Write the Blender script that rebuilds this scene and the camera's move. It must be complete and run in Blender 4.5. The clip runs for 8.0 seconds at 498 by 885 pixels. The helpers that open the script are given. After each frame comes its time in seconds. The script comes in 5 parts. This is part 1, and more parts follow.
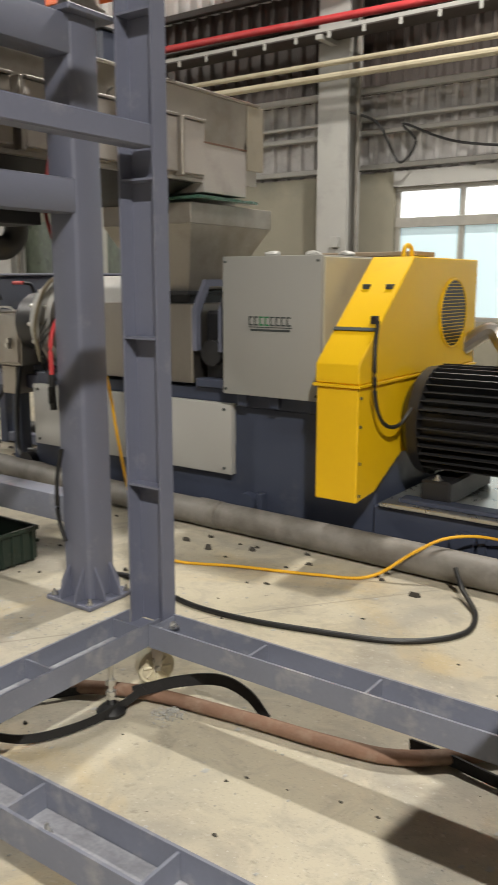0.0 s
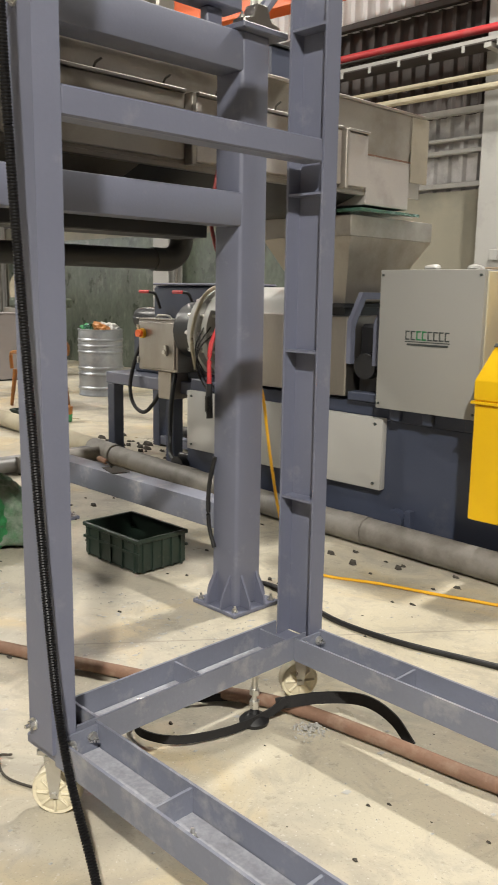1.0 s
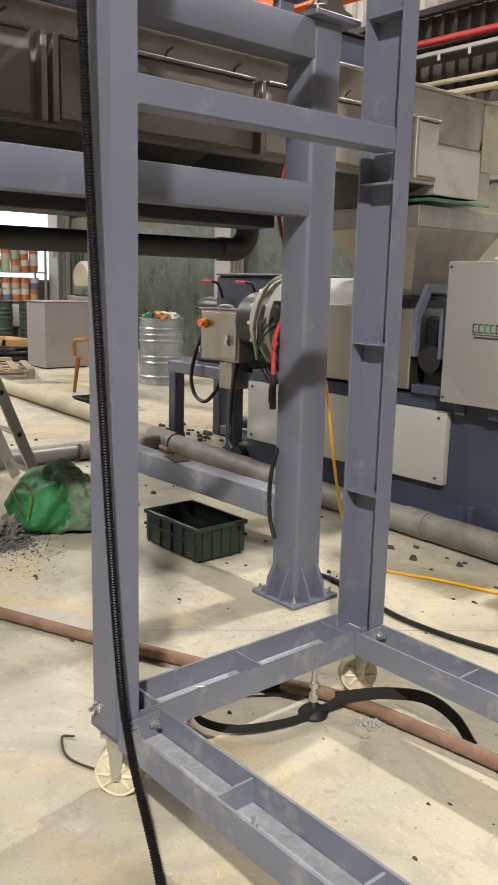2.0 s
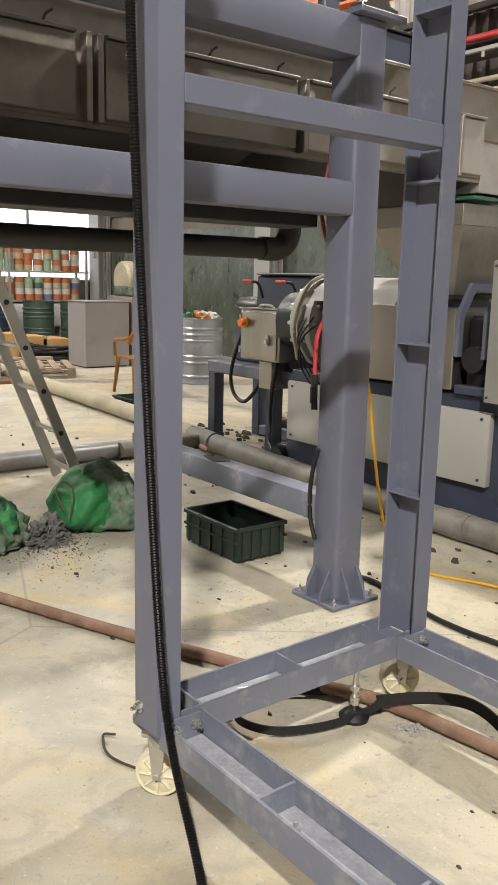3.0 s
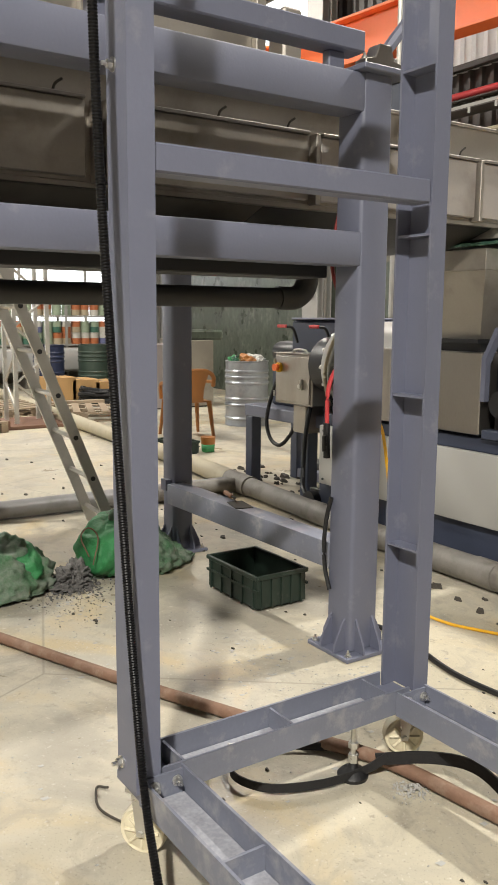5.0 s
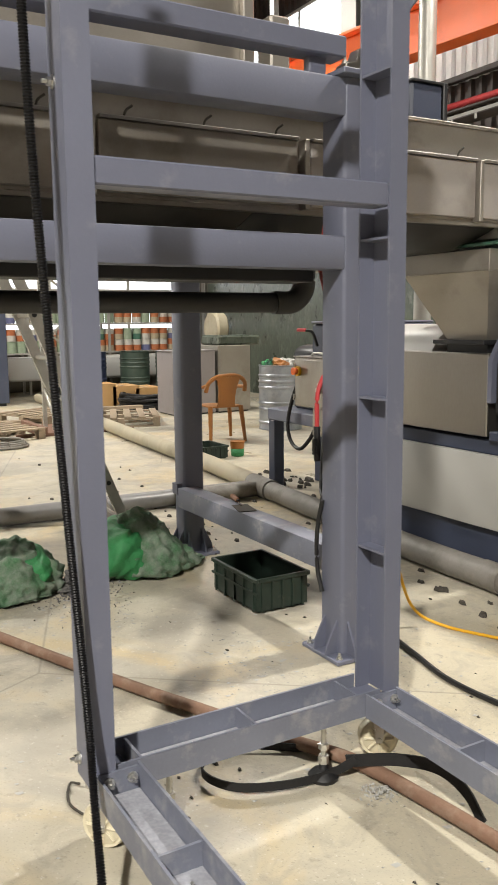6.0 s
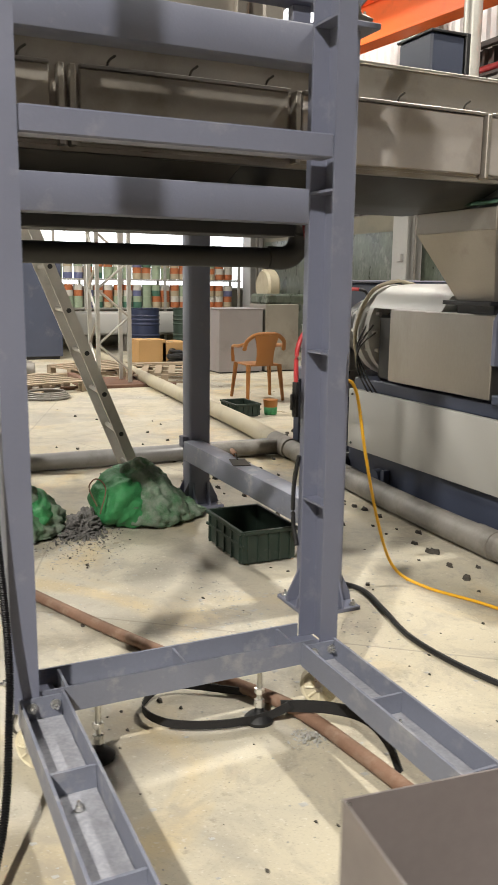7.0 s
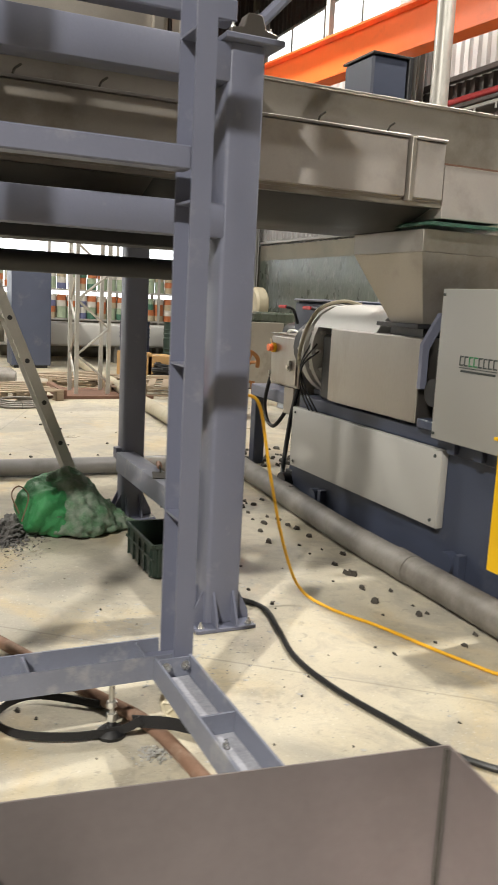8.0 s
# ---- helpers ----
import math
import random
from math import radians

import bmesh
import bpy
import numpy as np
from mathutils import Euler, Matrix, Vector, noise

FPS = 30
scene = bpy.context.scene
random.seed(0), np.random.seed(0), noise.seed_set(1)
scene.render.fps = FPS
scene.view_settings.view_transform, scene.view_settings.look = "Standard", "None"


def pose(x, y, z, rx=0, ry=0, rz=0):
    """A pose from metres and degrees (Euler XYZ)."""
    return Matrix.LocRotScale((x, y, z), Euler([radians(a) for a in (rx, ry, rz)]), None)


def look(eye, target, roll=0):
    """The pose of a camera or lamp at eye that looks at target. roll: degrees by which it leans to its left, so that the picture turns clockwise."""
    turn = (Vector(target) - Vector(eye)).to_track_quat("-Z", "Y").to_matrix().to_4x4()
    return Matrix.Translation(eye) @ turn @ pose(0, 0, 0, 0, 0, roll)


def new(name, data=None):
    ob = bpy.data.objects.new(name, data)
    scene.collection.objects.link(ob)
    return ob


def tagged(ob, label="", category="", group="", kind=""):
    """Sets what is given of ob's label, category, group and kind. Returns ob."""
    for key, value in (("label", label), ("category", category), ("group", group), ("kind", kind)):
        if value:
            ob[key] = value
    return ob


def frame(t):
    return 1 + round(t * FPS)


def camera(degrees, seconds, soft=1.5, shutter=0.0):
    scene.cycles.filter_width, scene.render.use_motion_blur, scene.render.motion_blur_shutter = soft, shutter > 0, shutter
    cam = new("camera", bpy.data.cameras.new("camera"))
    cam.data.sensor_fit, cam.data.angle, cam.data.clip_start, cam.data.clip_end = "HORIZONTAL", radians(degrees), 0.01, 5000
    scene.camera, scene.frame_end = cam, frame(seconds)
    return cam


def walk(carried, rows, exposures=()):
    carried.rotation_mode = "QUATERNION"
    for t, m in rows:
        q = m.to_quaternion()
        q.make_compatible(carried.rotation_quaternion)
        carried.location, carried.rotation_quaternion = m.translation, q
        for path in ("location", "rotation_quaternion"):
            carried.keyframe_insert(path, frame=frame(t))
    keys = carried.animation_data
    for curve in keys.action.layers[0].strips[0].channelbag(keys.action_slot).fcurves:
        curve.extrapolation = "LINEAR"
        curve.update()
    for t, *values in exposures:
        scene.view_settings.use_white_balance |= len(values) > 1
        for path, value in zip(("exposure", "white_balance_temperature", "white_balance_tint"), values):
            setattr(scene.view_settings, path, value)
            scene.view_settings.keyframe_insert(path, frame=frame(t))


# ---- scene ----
cam = camera(33.6, 8.0, shutter=0.4)
PATH = [
    (0, (-0.061, 0.04, 1.385), (-1.202, 1.638, 1.003), 0.0),
    (0.5, (-0.093, 0.028, 1.393), (-1.4, 1.496, 1.023), 0.4),
    (1, (-0.105, 0.02, 1.397), (-1.507, 1.399, 1.036), 0.9),
    (1.5, (-0.112, 0.009, 1.398), (-1.562, 1.336, 1.029), 1.5),
    (2, (-0.131, 0.004, 1.397), (-1.621, 1.281, 1.011), 1.4),
    (3.5, (-0.152, -0.002, 1.396), (-1.708, 1.194, 1.011), 1.3),
    (4, (-0.141, 0.012, 1.415), (-1.685, 1.226, 1.04), 0.6),
    (4.5, (-0.088, 0.076, 1.44), (-1.673, 1.249, 1.11), 0.8),
    (6, (0.154, 0.379, 1.449), (-1.563, 1.362, 1.16), -0.6),
    (6.5, (0.271, 0.51, 1.438), (-1.434, 1.515, 1.146), 0.8),
    (7, (0.379, 0.703, 1.422), (-1.4, 1.532, 1.041), 0.7),
    (7.5, (0.484, 0.896, 1.437), (-1.3, 1.719, 1.062), 0.9),
    (8, (0.556, 1.144, 1.415), (-1.24, 1.955, 1.076), 2.9),
]
walk(cam, [(t, look(eye, target, roll)) for t, eye, target, roll in PATH],
     exposures=[(0.0, -0.36), (0.5, -0.10), (1.0, -0.01), (1.5, 0.0), (4.0, 0.0), (8.0, 0.0)])

# ---- light ----
world = bpy.data.worlds.new("world")
scene.world = world
world.use_nodes = True
wn = world.node_tree
sky = wn.nodes.new("ShaderNodeTexSky")
sky.sky_type, sky.sun_disc, sky.sun_elevation, sky.sun_rotation = "NISHITA", False, radians(40), radians(120)
wn.nodes["Background"].inputs["Strength"].default_value = 0.12
wn.links.new(sky.outputs["Color"], wn.nodes["Background"].inputs["Color"])

LAMP_POWER = 1.0
LAMP_SPOTS = [(3.4, -3.2, 1800), (-2.4, 6.2, 640), (-12.0, 0.4, 950), (-11.5, 6.8, 260), (-8.5, -5.5, 380)]
LAMP_Z = 7.2


# ---- materials ----
def material(name, colour, rough=0.5, metal=0.0, vary=0.15, scale=6.0, grain=0.05, grain_scale=90.0, bump=0.1,
             dirt=None, dirt_amount=0.0, dirt_scale=2.5, coat=0.0, spec=0.5, stretch=(1, 1, 1), random_amount=0.0):
    """A surface with variation at two scales, fine relief and dirt of its own colour."""
    mat = bpy.data.materials.new(name)
    mat.use_nodes = True
    nt = mat.node_tree
    n, ln = nt.nodes, nt.links
    bsdf = n["Principled BSDF"]
    co = n.new("ShaderNodeTexCoord")
    geo = n.new("ShaderNodeNewGeometry")
    mp = n.new("ShaderNodeMapping")
    mp.inputs["Scale"].default_value = stretch
    ln.new(geo.outputs["Position"], mp.inputs["Vector"])

    def noise_tex(sc, detail, rgh=0.55):
        t = n.new("ShaderNodeTexNoise")
        t.inputs["Scale"].default_value, t.inputs["Detail"].default_value, t.inputs["Roughness"].default_value = sc, detail, rgh
        ln.new(mp.outputs["Vector"], t.inputs["Vector"])
        return t.outputs["Fac"]

    def maths(op, a, b, c=None):
        m = n.new("ShaderNodeMath")
        m.operation = op
        for i, v in enumerate((a, b) if c is None else (a, b, c)):
            if isinstance(v, (int, float)):
                m.inputs[i].default_value = v
            else:
                ln.new(v, m.inputs[i])
        return m.outputs[0]

    big, fine = noise_tex(scale, 4), noise_tex(grain_scale, 3)
    val = maths("MULTIPLY_ADD", maths("SUBTRACT", big, 0.5), 2 * vary, 1.0)
    val = maths("ADD", val, maths("MULTIPLY", maths("SUBTRACT", fine, 0.5), 2 * grain))
    if random_amount:
        oi = n.new("ShaderNodeObjectInfo")
        val = maths("ADD", val, maths("MULTIPLY", maths("SUBTRACT", oi.outputs["Random"], 0.5), random_amount))
    hsv = n.new("ShaderNodeHueSaturation")
    hsv.inputs["Color"].default_value = (*colour, 1)
    ln.new(val, hsv.inputs["Value"])
    out = hsv.outputs["Color"]
    rough_val = maths("MULTIPLY_ADD", maths("SUBTRACT", big, 0.5), 0.25, rough)
    if dirt:
        d = noise_tex(dirt_scale, 6, 0.65)
        ramp = n.new("ShaderNodeMapRange")
        ramp.inputs["From Min"].default_value, ramp.inputs["From Max"].default_value = 0.62 - 0.25 * dirt_amount, 0.74
        ramp.inputs["To Max"].default_value = min(1.0, 0.3 + dirt_amount)
        ln.new(d, ramp.inputs["Value"])
        mix = n.new("ShaderNodeMix")
        mix.data_type = "RGBA"
        ln.new(ramp.outputs["Result"], mix.inputs["Factor"])
        ln.new(out, mix.inputs["A"])
        mix.inputs["B"].default_value = (*dirt, 1)
        out = mix.outputs["Result"]
    ln.new(out, bsdf.inputs["Base Color"])
    ln.new(rough_val, bsdf.inputs["Roughness"])
    bsdf.inputs["Metallic"].default_value = metal
    bsdf.inputs["Coat Weight"].default_value = coat
    bsdf.inputs["Specular IOR Level"].default_value = spec
    if bump:
        b = n.new("ShaderNodeBump")
        b.inputs["Strength"].default_value, b.inputs["Distance"].default_value = bump, 0.004
        ln.new(maths("ADD", fine, big), b.inputs["Height"])
        ln.new(b.outputs["Normal"], bsdf.inputs["Normal"])
    return mat


def glowing(name, colour, strength):
    mat = bpy.data.materials.new(name)
    mat.use_nodes = True
    bsdf = mat.node_tree.nodes["Principled BSDF"]
    bsdf.inputs["Base Color"].default_value = (*colour, 1)
    bsdf.inputs["Emission Color"].default_value = (*colour, 1)
    bsdf.inputs["Emission Strength"].default_value = strength
    return mat


PAINT = material("grey_blue_paint", (0.144, 0.154, 0.210), 0.42, vary=0.10, scale=3, grain=0.03, bump=0.08,
                 dirt=(0.30, 0.30, 0.32), dirt_amount=0.10, dirt_scale=7)
PAINT_WORN = material("dusty_grey_blue_paint", (0.178, 0.190, 0.240), 0.48, vary=0.22, scale=5, grain=0.06, bump=0.12,
                      dirt=(0.42, 0.41, 0.40), dirt_amount=0.35, dirt_scale=9)
DARK_BLUE = material("dark_blue_machine_paint", (0.050, 0.060, 0.095), 0.45, vary=0.15, scale=4, dirt=(0.16, 0.16, 0.17), dirt_amount=0.15)


def floor_material():
    """Cream floor paint over concrete: worn to grey in patches, yellowed, speckled and scuffed."""
    mat = bpy.data.materials.new("stained_painted_concrete")
    mat.use_nodes = True
    nt = mat.node_tree
    n, ln = nt.nodes, nt.links
    bsdf = n["Principled BSDF"]
    geo = n.new("ShaderNodeNewGeometry")

    def noise_at(sc, detail, rgh, dist=0.0):
        t = n.new("ShaderNodeTexNoise")
        t.inputs["Scale"].default_value, t.inputs["Detail"].default_value = sc, detail
        t.inputs["Roughness"].default_value, t.inputs["Distortion"].default_value = rgh, dist
        ln.new(geo.outputs["Position"], t.inputs["Vector"])
        return t.outputs["Fac"]

    def band(fac, lo, hi, top=1.0):
        m = n.new("ShaderNodeMapRange")
        m.inputs["From Min"].default_value, m.inputs["From Max"].default_value, m.inputs["To Max"].default_value = lo, hi, top
        ln.new(fac, m.inputs["Value"])
        return m.outputs["Result"]

    def mixed(fac, a, b):
        m = n.new("ShaderNodeMix")
        m.data_type = "RGBA"
        ln.new(fac, m.inputs["Factor"])
        for k, v in (("A", a), ("B", b)):
            if isinstance(v, tuple):
                m.inputs[k].default_value = (*v, 1)
            else:
                ln.new(v, m.inputs[k])
        return m.outputs["Result"]

    col = mixed(band(noise_at(0.55, 5, 0.6, 0.6), 0.35, 0.65), (0.53, 0.475, 0.355), (0.47, 0.435, 0.35))
    col = mixed(band(noise_at(1.3, 6, 0.62, 0.8), 0.50, 0.60, 0.85), col, (0.36, 0.335, 0.28))
    col = mixed(band(noise_at(0.9, 5, 0.6, 1.2), 0.53, 0.64, 0.6), col, (0.53, 0.41, 0.21))
    col = mixed(band(noise_at(3.2, 8, 0.7, 0.4), 0.55, 0.66, 0.6), col, (0.27, 0.245, 0.20))
    col = mixed(band(noise_at(16.0, 6, 0.7), 0.60, 0.68, 0.6), col, (0.23, 0.205, 0.165))
    col = mixed(band(noise_at(45.0, 4, 0.6), 0.62, 0.68, 0.7), col, (0.60, 0.57, 0.50))
    col = mixed(band(noise_at(5.5, 7, 0.7, 0.9), 0.50, 0.64, 0.62), col, (0.335, 0.305, 0.25))
    col = mixed(band(noise_at(75.0, 3, 0.6), 0.62, 0.68, 0.40), col, (0.24, 0.215, 0.18))
    col = mixed(band(noise_at(150.0, 2, 0.6), 0.60, 0.70, 0.5), col, (0.27, 0.245, 0.205))
    col = mixed(band(noise_at(110.0, 2, 0.5), 0.69, 0.73, 0.8), col, (0.66, 0.64, 0.59))
    col = mixed(band(noise_at(0.7, 3, 0.5, 0.3), 0.50, 0.66, 0.35), col, (0.30, 0.275, 0.235))
    vor = n.new("ShaderNodeTexVoronoi")
    vor.feature = "DISTANCE_TO_EDGE"
    vor.inputs["Scale"].default_value = 0.42
    ln.new(geo.outputs["Position"], vor.inputs["Vector"])
    crack = band(vor.outputs["Distance"], 0.0035, 0.0005, 0.55)
    col = mixed(crack, col, (0.20, 0.18, 0.15))
    ln.new(col, bsdf.inputs["Base Color"])
    ln.new(band(noise_at(2.0, 6, 0.65, 0.5), 0.3, 0.7, 0.62), bsdf.inputs["Roughness"])
    r = bsdf.inputs["Roughness"].links[0].from_node
    r.inputs["To Min"].default_value = 0.24
    b = n.new("ShaderNodeBump")
    b.inputs["Strength"].default_value, b.inputs["Distance"].default_value = 0.12, 0.004
    ln.new(noise_at(30.0, 6, 0.65), b.inputs["Height"])
    ln.new(b.outputs["Normal"], bsdf.inputs["Normal"])
    return mat


FLOOR = floor_material()
DUSTY = material("dusty_channel_floor", (0.31, 0.315, 0.35), 0.5, vary=0.5, scale=12, grain=0.35, bump=0.2, dirt=(0.22, 0.225, 0.26), dirt_amount=0.4, dirt_scale=14)
CONCRETE = material("rough_concrete", (0.225, 0.21, 0.165), 0.85, vary=0.25, scale=1.6, grain=0.1, bump=0.4,
                    dirt=(0.13, 0.13, 0.115), dirt_amount=0.45, dirt_scale=1.2)
CLADDING = material("brown_corrugated_steel", (0.052, 0.042, 0.038), 0.55, metal=0.1, vary=0.15, scale=2, dirt=(0.06, 0.052, 0.048), dirt_amount=0.2)
CLAD_PALE = material("pale_corrugated_sheet", (0.44, 0.425, 0.42), 0.5, vary=0.15, scale=2, dirt=(0.12, 0.115, 0.11), dirt_amount=0.5, dirt_scale=1.6)
CLAD_WHITE = material("white_corrugated_sheet", (0.72, 0.70, 0.70), 0.5, vary=0.1, scale=2)
COLUMN = material("grey_painted_column", (0.36, 0.355, 0.34), 0.55, vary=0.08, scale=3, dirt=(0.2, 0.2, 0.19), dirt_amount=0.15)
STEEL = material("brushed_stainless", (0.39, 0.365, 0.335), 0.34, metal=0.95, vary=0.10, scale=3, grain=0.06, bump=0.06,
                 dirt=(0.27, 0.245, 0.21), dirt_amount=0.35, dirt_scale=2.2, stretch=(1, 1, 0.35))
STEEL_DULL = material("stained_stainless", (0.38, 0.35, 0.31), 0.42, metal=0.7, vary=0.18, scale=3, bump=0.08,
                      dirt=(0.17, 0.145, 0.115), dirt_amount=0.45, dirt_scale=1.7)
STEEL_WARM = material("warm_galvanised_sheet", (0.35, 0.315, 0.305), 0.36, metal=0.7, vary=0.2, scale=3.5, grain=0.08, grain_scale=60, bump=0.05,
                      dirt=(0.26, 0.23, 0.22), dirt_amount=0.25, dirt_scale=3)
STEEL_PALE = material("pale_satin_steel", (0.40, 0.37, 0.35), 0.5, metal=0.25, vary=0.12, scale=3, bump=0.05, dirt=(0.24, 0.215, 0.195), dirt_amount=0.4, dirt_scale=3)
STEEL_TAN = material("tan_stained_sheet", (0.27, 0.24, 0.19), 0.6, metal=0.1, vary=0.25, scale=3, bump=0.08, dirt=(0.12, 0.10, 0.08), dirt_amount=0.45, dirt_scale=2)
BRIGHT = material("zinc_plated_steel", (0.62, 0.61, 0.58), 0.3, metal=0.9, vary=0.15, scale=20)
ALU = material("weathered_aluminium", (0.46, 0.445, 0.41), 0.42, metal=0.6, vary=0.15, scale=8, dirt=(0.3, 0.29, 0.26), dirt_amount=0.3, dirt_scale=5)
PIPE_GREY = material("grey_plastic_pipe", (0.215, 0.20, 0.18), 0.55, vary=0.3, scale=6, grain=0.12, dirt=(0.10, 0.085, 0.068), dirt_amount=0.75, dirt_scale=5)
PIPE_CREAM = material("cream_plastic_pipe", (0.40, 0.355, 0.255), 0.5, vary=0.2, scale=3, dirt=(0.25, 0.21, 0.14), dirt_amount=0.55)
PIPE_STEEL = material("steel_pipe", (0.24, 0.235, 0.235), 0.42, metal=0.15, vary=0.2, scale=5, dirt=(0.14, 0.13, 0.115), dirt_amount=0.5, dirt_scale=4)
# duct colour; also paints the shade on the belly's end section
PIPE_AND_SHADE_DARK = material("dark_grey_duct_and_belly_shade", (0.030, 0.029, 0.028), 0.5, vary=0.2, scale=3)
WHITE = material("off_white_panel_paint", (0.41, 0.405, 0.385), 0.45, vary=0.05, scale=2, grain=0.02, bump=0.03, dirt=(0.40, 0.39, 0.35), dirt_amount=0.12)
GREY_PANEL = material("warm_grey_panel_paint", (0.33, 0.328, 0.31), 0.42, vary=0.05, scale=2, grain=0.02, bump=0.03, dirt=(0.33, 0.32, 0.29), dirt_amount=0.1)
YELLOW = material("yellow_guard_paint", (0.82, 0.50, 0.006), 0.38, vary=0.06, scale=3, grain=0.02, bump=0.05, dirt=(0.55, 0.34, 0.02), dirt_amount=0.12)
BLACK = material("black_machine_paint_and_shade", (0.016, 0.016, 0.018), 0.42, vary=0.2, scale=8)
RUBBER = material("black_rubber", (0.010, 0.010, 0.011), 0.5, vary=0.2, scale=30, bump=0.1)
CONDUIT = material("black_ribbed_plastic", (0.004, 0.004, 0.005), 0.45, vary=0.1, scale=30, bump=0, spec=0.22)
WEBBING = material("black_webbing", (0.012, 0.0115, 0.012), 0.8, vary=0.2, scale=40, bump=0.5)
HOSE = material("dusty_brown_hose", (0.205, 0.118, 0.078), 0.75, vary=0.35, scale=7, grain=0.15, bump=0.3, dirt=(0.32, 0.24, 0.18), dirt_amount=0.5, dirt_scale=12)
CABLE_YELLOW = material("yellow_cable_sheath", (0.78, 0.42, 0.02), 0.45, vary=0.1)
RED = material("red_paint", (0.50, 0.045, 0.05), 0.42, vary=0.15, dirt=(0.42, 0.20, 0.18), dirt_amount=0.25)
RED_DARK = material("dark_red_rubber", (0.22, 0.018, 0.016), 0.5, vary=0.2)
ORANGE = material("orange_crane_paint", (0.85, 0.17, 0.04), 0.4, vary=0.08, dirt=(0.5, 0.12, 0.04), dirt_amount=0.1)
ORANGE_PLASTIC = material("orange_brown_plastic", (0.30, 0.118, 0.026), 0.42, vary=0.1, scale=6)
GREEN_CRATE = material("dark_green_plastic", (0.018, 0.032, 0.024), 0.45, vary=0.25, scale=12, dirt=(0.10, 0.10, 0.08), dirt_amount=0.2, dirt_scale=8)
NYLON = material("cream_nylon_wheel", (0.66, 0.60, 0.44), 0.45, vary=0.12, scale=30, dirt=(0.36, 0.32, 0.24), dirt_amount=0.2, dirt_scale=20)
BAG = material("green_mesh_sack", (0.060, 0.145, 0.070), 0.85, vary=0.7, scale=13, grain=0.7, grain_scale=170, bump=1.0, dirt=(0.25, 0.275, 0.235), dirt_amount=1.0, dirt_scale=11)
RUST = material("rusty_steel", (0.16, 0.085, 0.055), 0.75, vary=0.3, scale=8)
BAG_GREEN = material("bright_green_netting", (0.03, 0.20, 0.065), 0.6, vary=0.45, scale=14, grain=0.3, grain_scale=140, bump=0.8)
FLUFF = material("grey_plastic_scrap", (0.125, 0.12, 0.115), 0.85, vary=0.7, scale=40, grain=0.6, bump=0.9, dirt=(0.30, 0.29, 0.28), dirt_amount=0.3, dirt_scale=22)
GRIT = material("dark_scrap_lumps", (0.048, 0.042, 0.034), 0.8, vary=0.4, scale=40, random_amount=0.4)
WOOD = material("weathered_pallet_wood", (0.30, 0.235, 0.165), 0.8, vary=0.25, scale=6, stretch=(0.3, 1, 1), dirt=(0.16, 0.13, 0.10), dirt_amount=0.3)
WOOD_WORN = material("worn_brown_handle_wood", (0.26, 0.13, 0.07), 0.65, vary=0.3, scale=30)
CARD = material("cardboard", (0.45, 0.27, 0.11), 0.8, vary=0.08)
DRUM_BLUE = material("galvanised_drum", (0.36, 0.38, 0.41), 0.36, metal=0.7, vary=0.35, scale=5, dirt=(0.16, 0.17, 0.20), dirt_amount=0.4, dirt_scale=4)
DRUM_GREEN = material("green_drum_paint", (0.035, 0.055, 0.042), 0.45, vary=0.25, scale=4, dirt=(0.16, 0.15, 0.12), dirt_amount=0.3)
DRUM_NAVY = material("navy_drum_paint", (0.02, 0.028, 0.065), 0.45, vary=0.2)
# the pale dirt layer here paints white creases and reflections onto the sheet
PLASTIC_SHEET = material("creased_plastic_sheeting", (0.085, 0.10, 0.078), 0.3, vary=0.8, scale=3.5, grain=0.5, grain_scale=16, bump=1.0, dirt=(0.30, 0.31, 0.27), dirt_amount=0.25, dirt_scale=6, stretch=(1.0, 1.0, 0.6))
GLASSY = material("greenish_acrylic", (0.16, 0.36, 0.27), 0.12, vary=0.08, spec=0.6)
TAN = material("tan_cover_paint", (0.50, 0.47, 0.36), 0.5, vary=0.06, dirt=(0.38, 0.35, 0.27), dirt_amount=0.2)
GLASSY.node_tree.nodes["Principled BSDF"].inputs["Transmission Weight"].default_value = 0.75
INK = material("dark_printed_ink", (0.05, 0.06, 0.06), 0.6, vary=0.05, bump=0)
INK_GREEN = material("green_printed_ink", (0.02, 0.19, 0.07), 0.6, vary=0.05, bump=0)
CABINET = material("mauve_grey_sheet", (0.29, 0.262, 0.262), 0.5, metal=0.2, vary=0.12, scale=3, dirt=(0.2, 0.18, 0.17), dirt_amount=0.3)
CEIL = material("grey_roof_sheet", (0.09, 0.088, 0.086), 0.7, vary=0.15)
SKYGLOW = glowing("bright_daylight", (0.92, 0.96, 1.0), 2.0)
FROST = glowing("frosted_daylight_pane", (0.60, 0.76, 0.83), 0.42)
TUBE_GLOW = glowing("lamp_diffuser", (1.0, 0.97, 0.92), 6.0)


# ---- builders ----
def bm_new():
    return bmesh.new()


def add_box(bm, x0, x1, y0, y1, z0, z1):
    vs = [bm.verts.new((x, y, z)) for x in (x0, x1) for y in (y0, y1) for z in (z0, z1)]
    for f in ((0, 1, 3, 2), (4, 6, 7, 5), (0, 4, 5, 1), (2, 3, 7, 6), (0, 2, 6, 4), (1, 5, 7, 3)):
        bm.faces.new([vs[i] for i in f])
    return bm


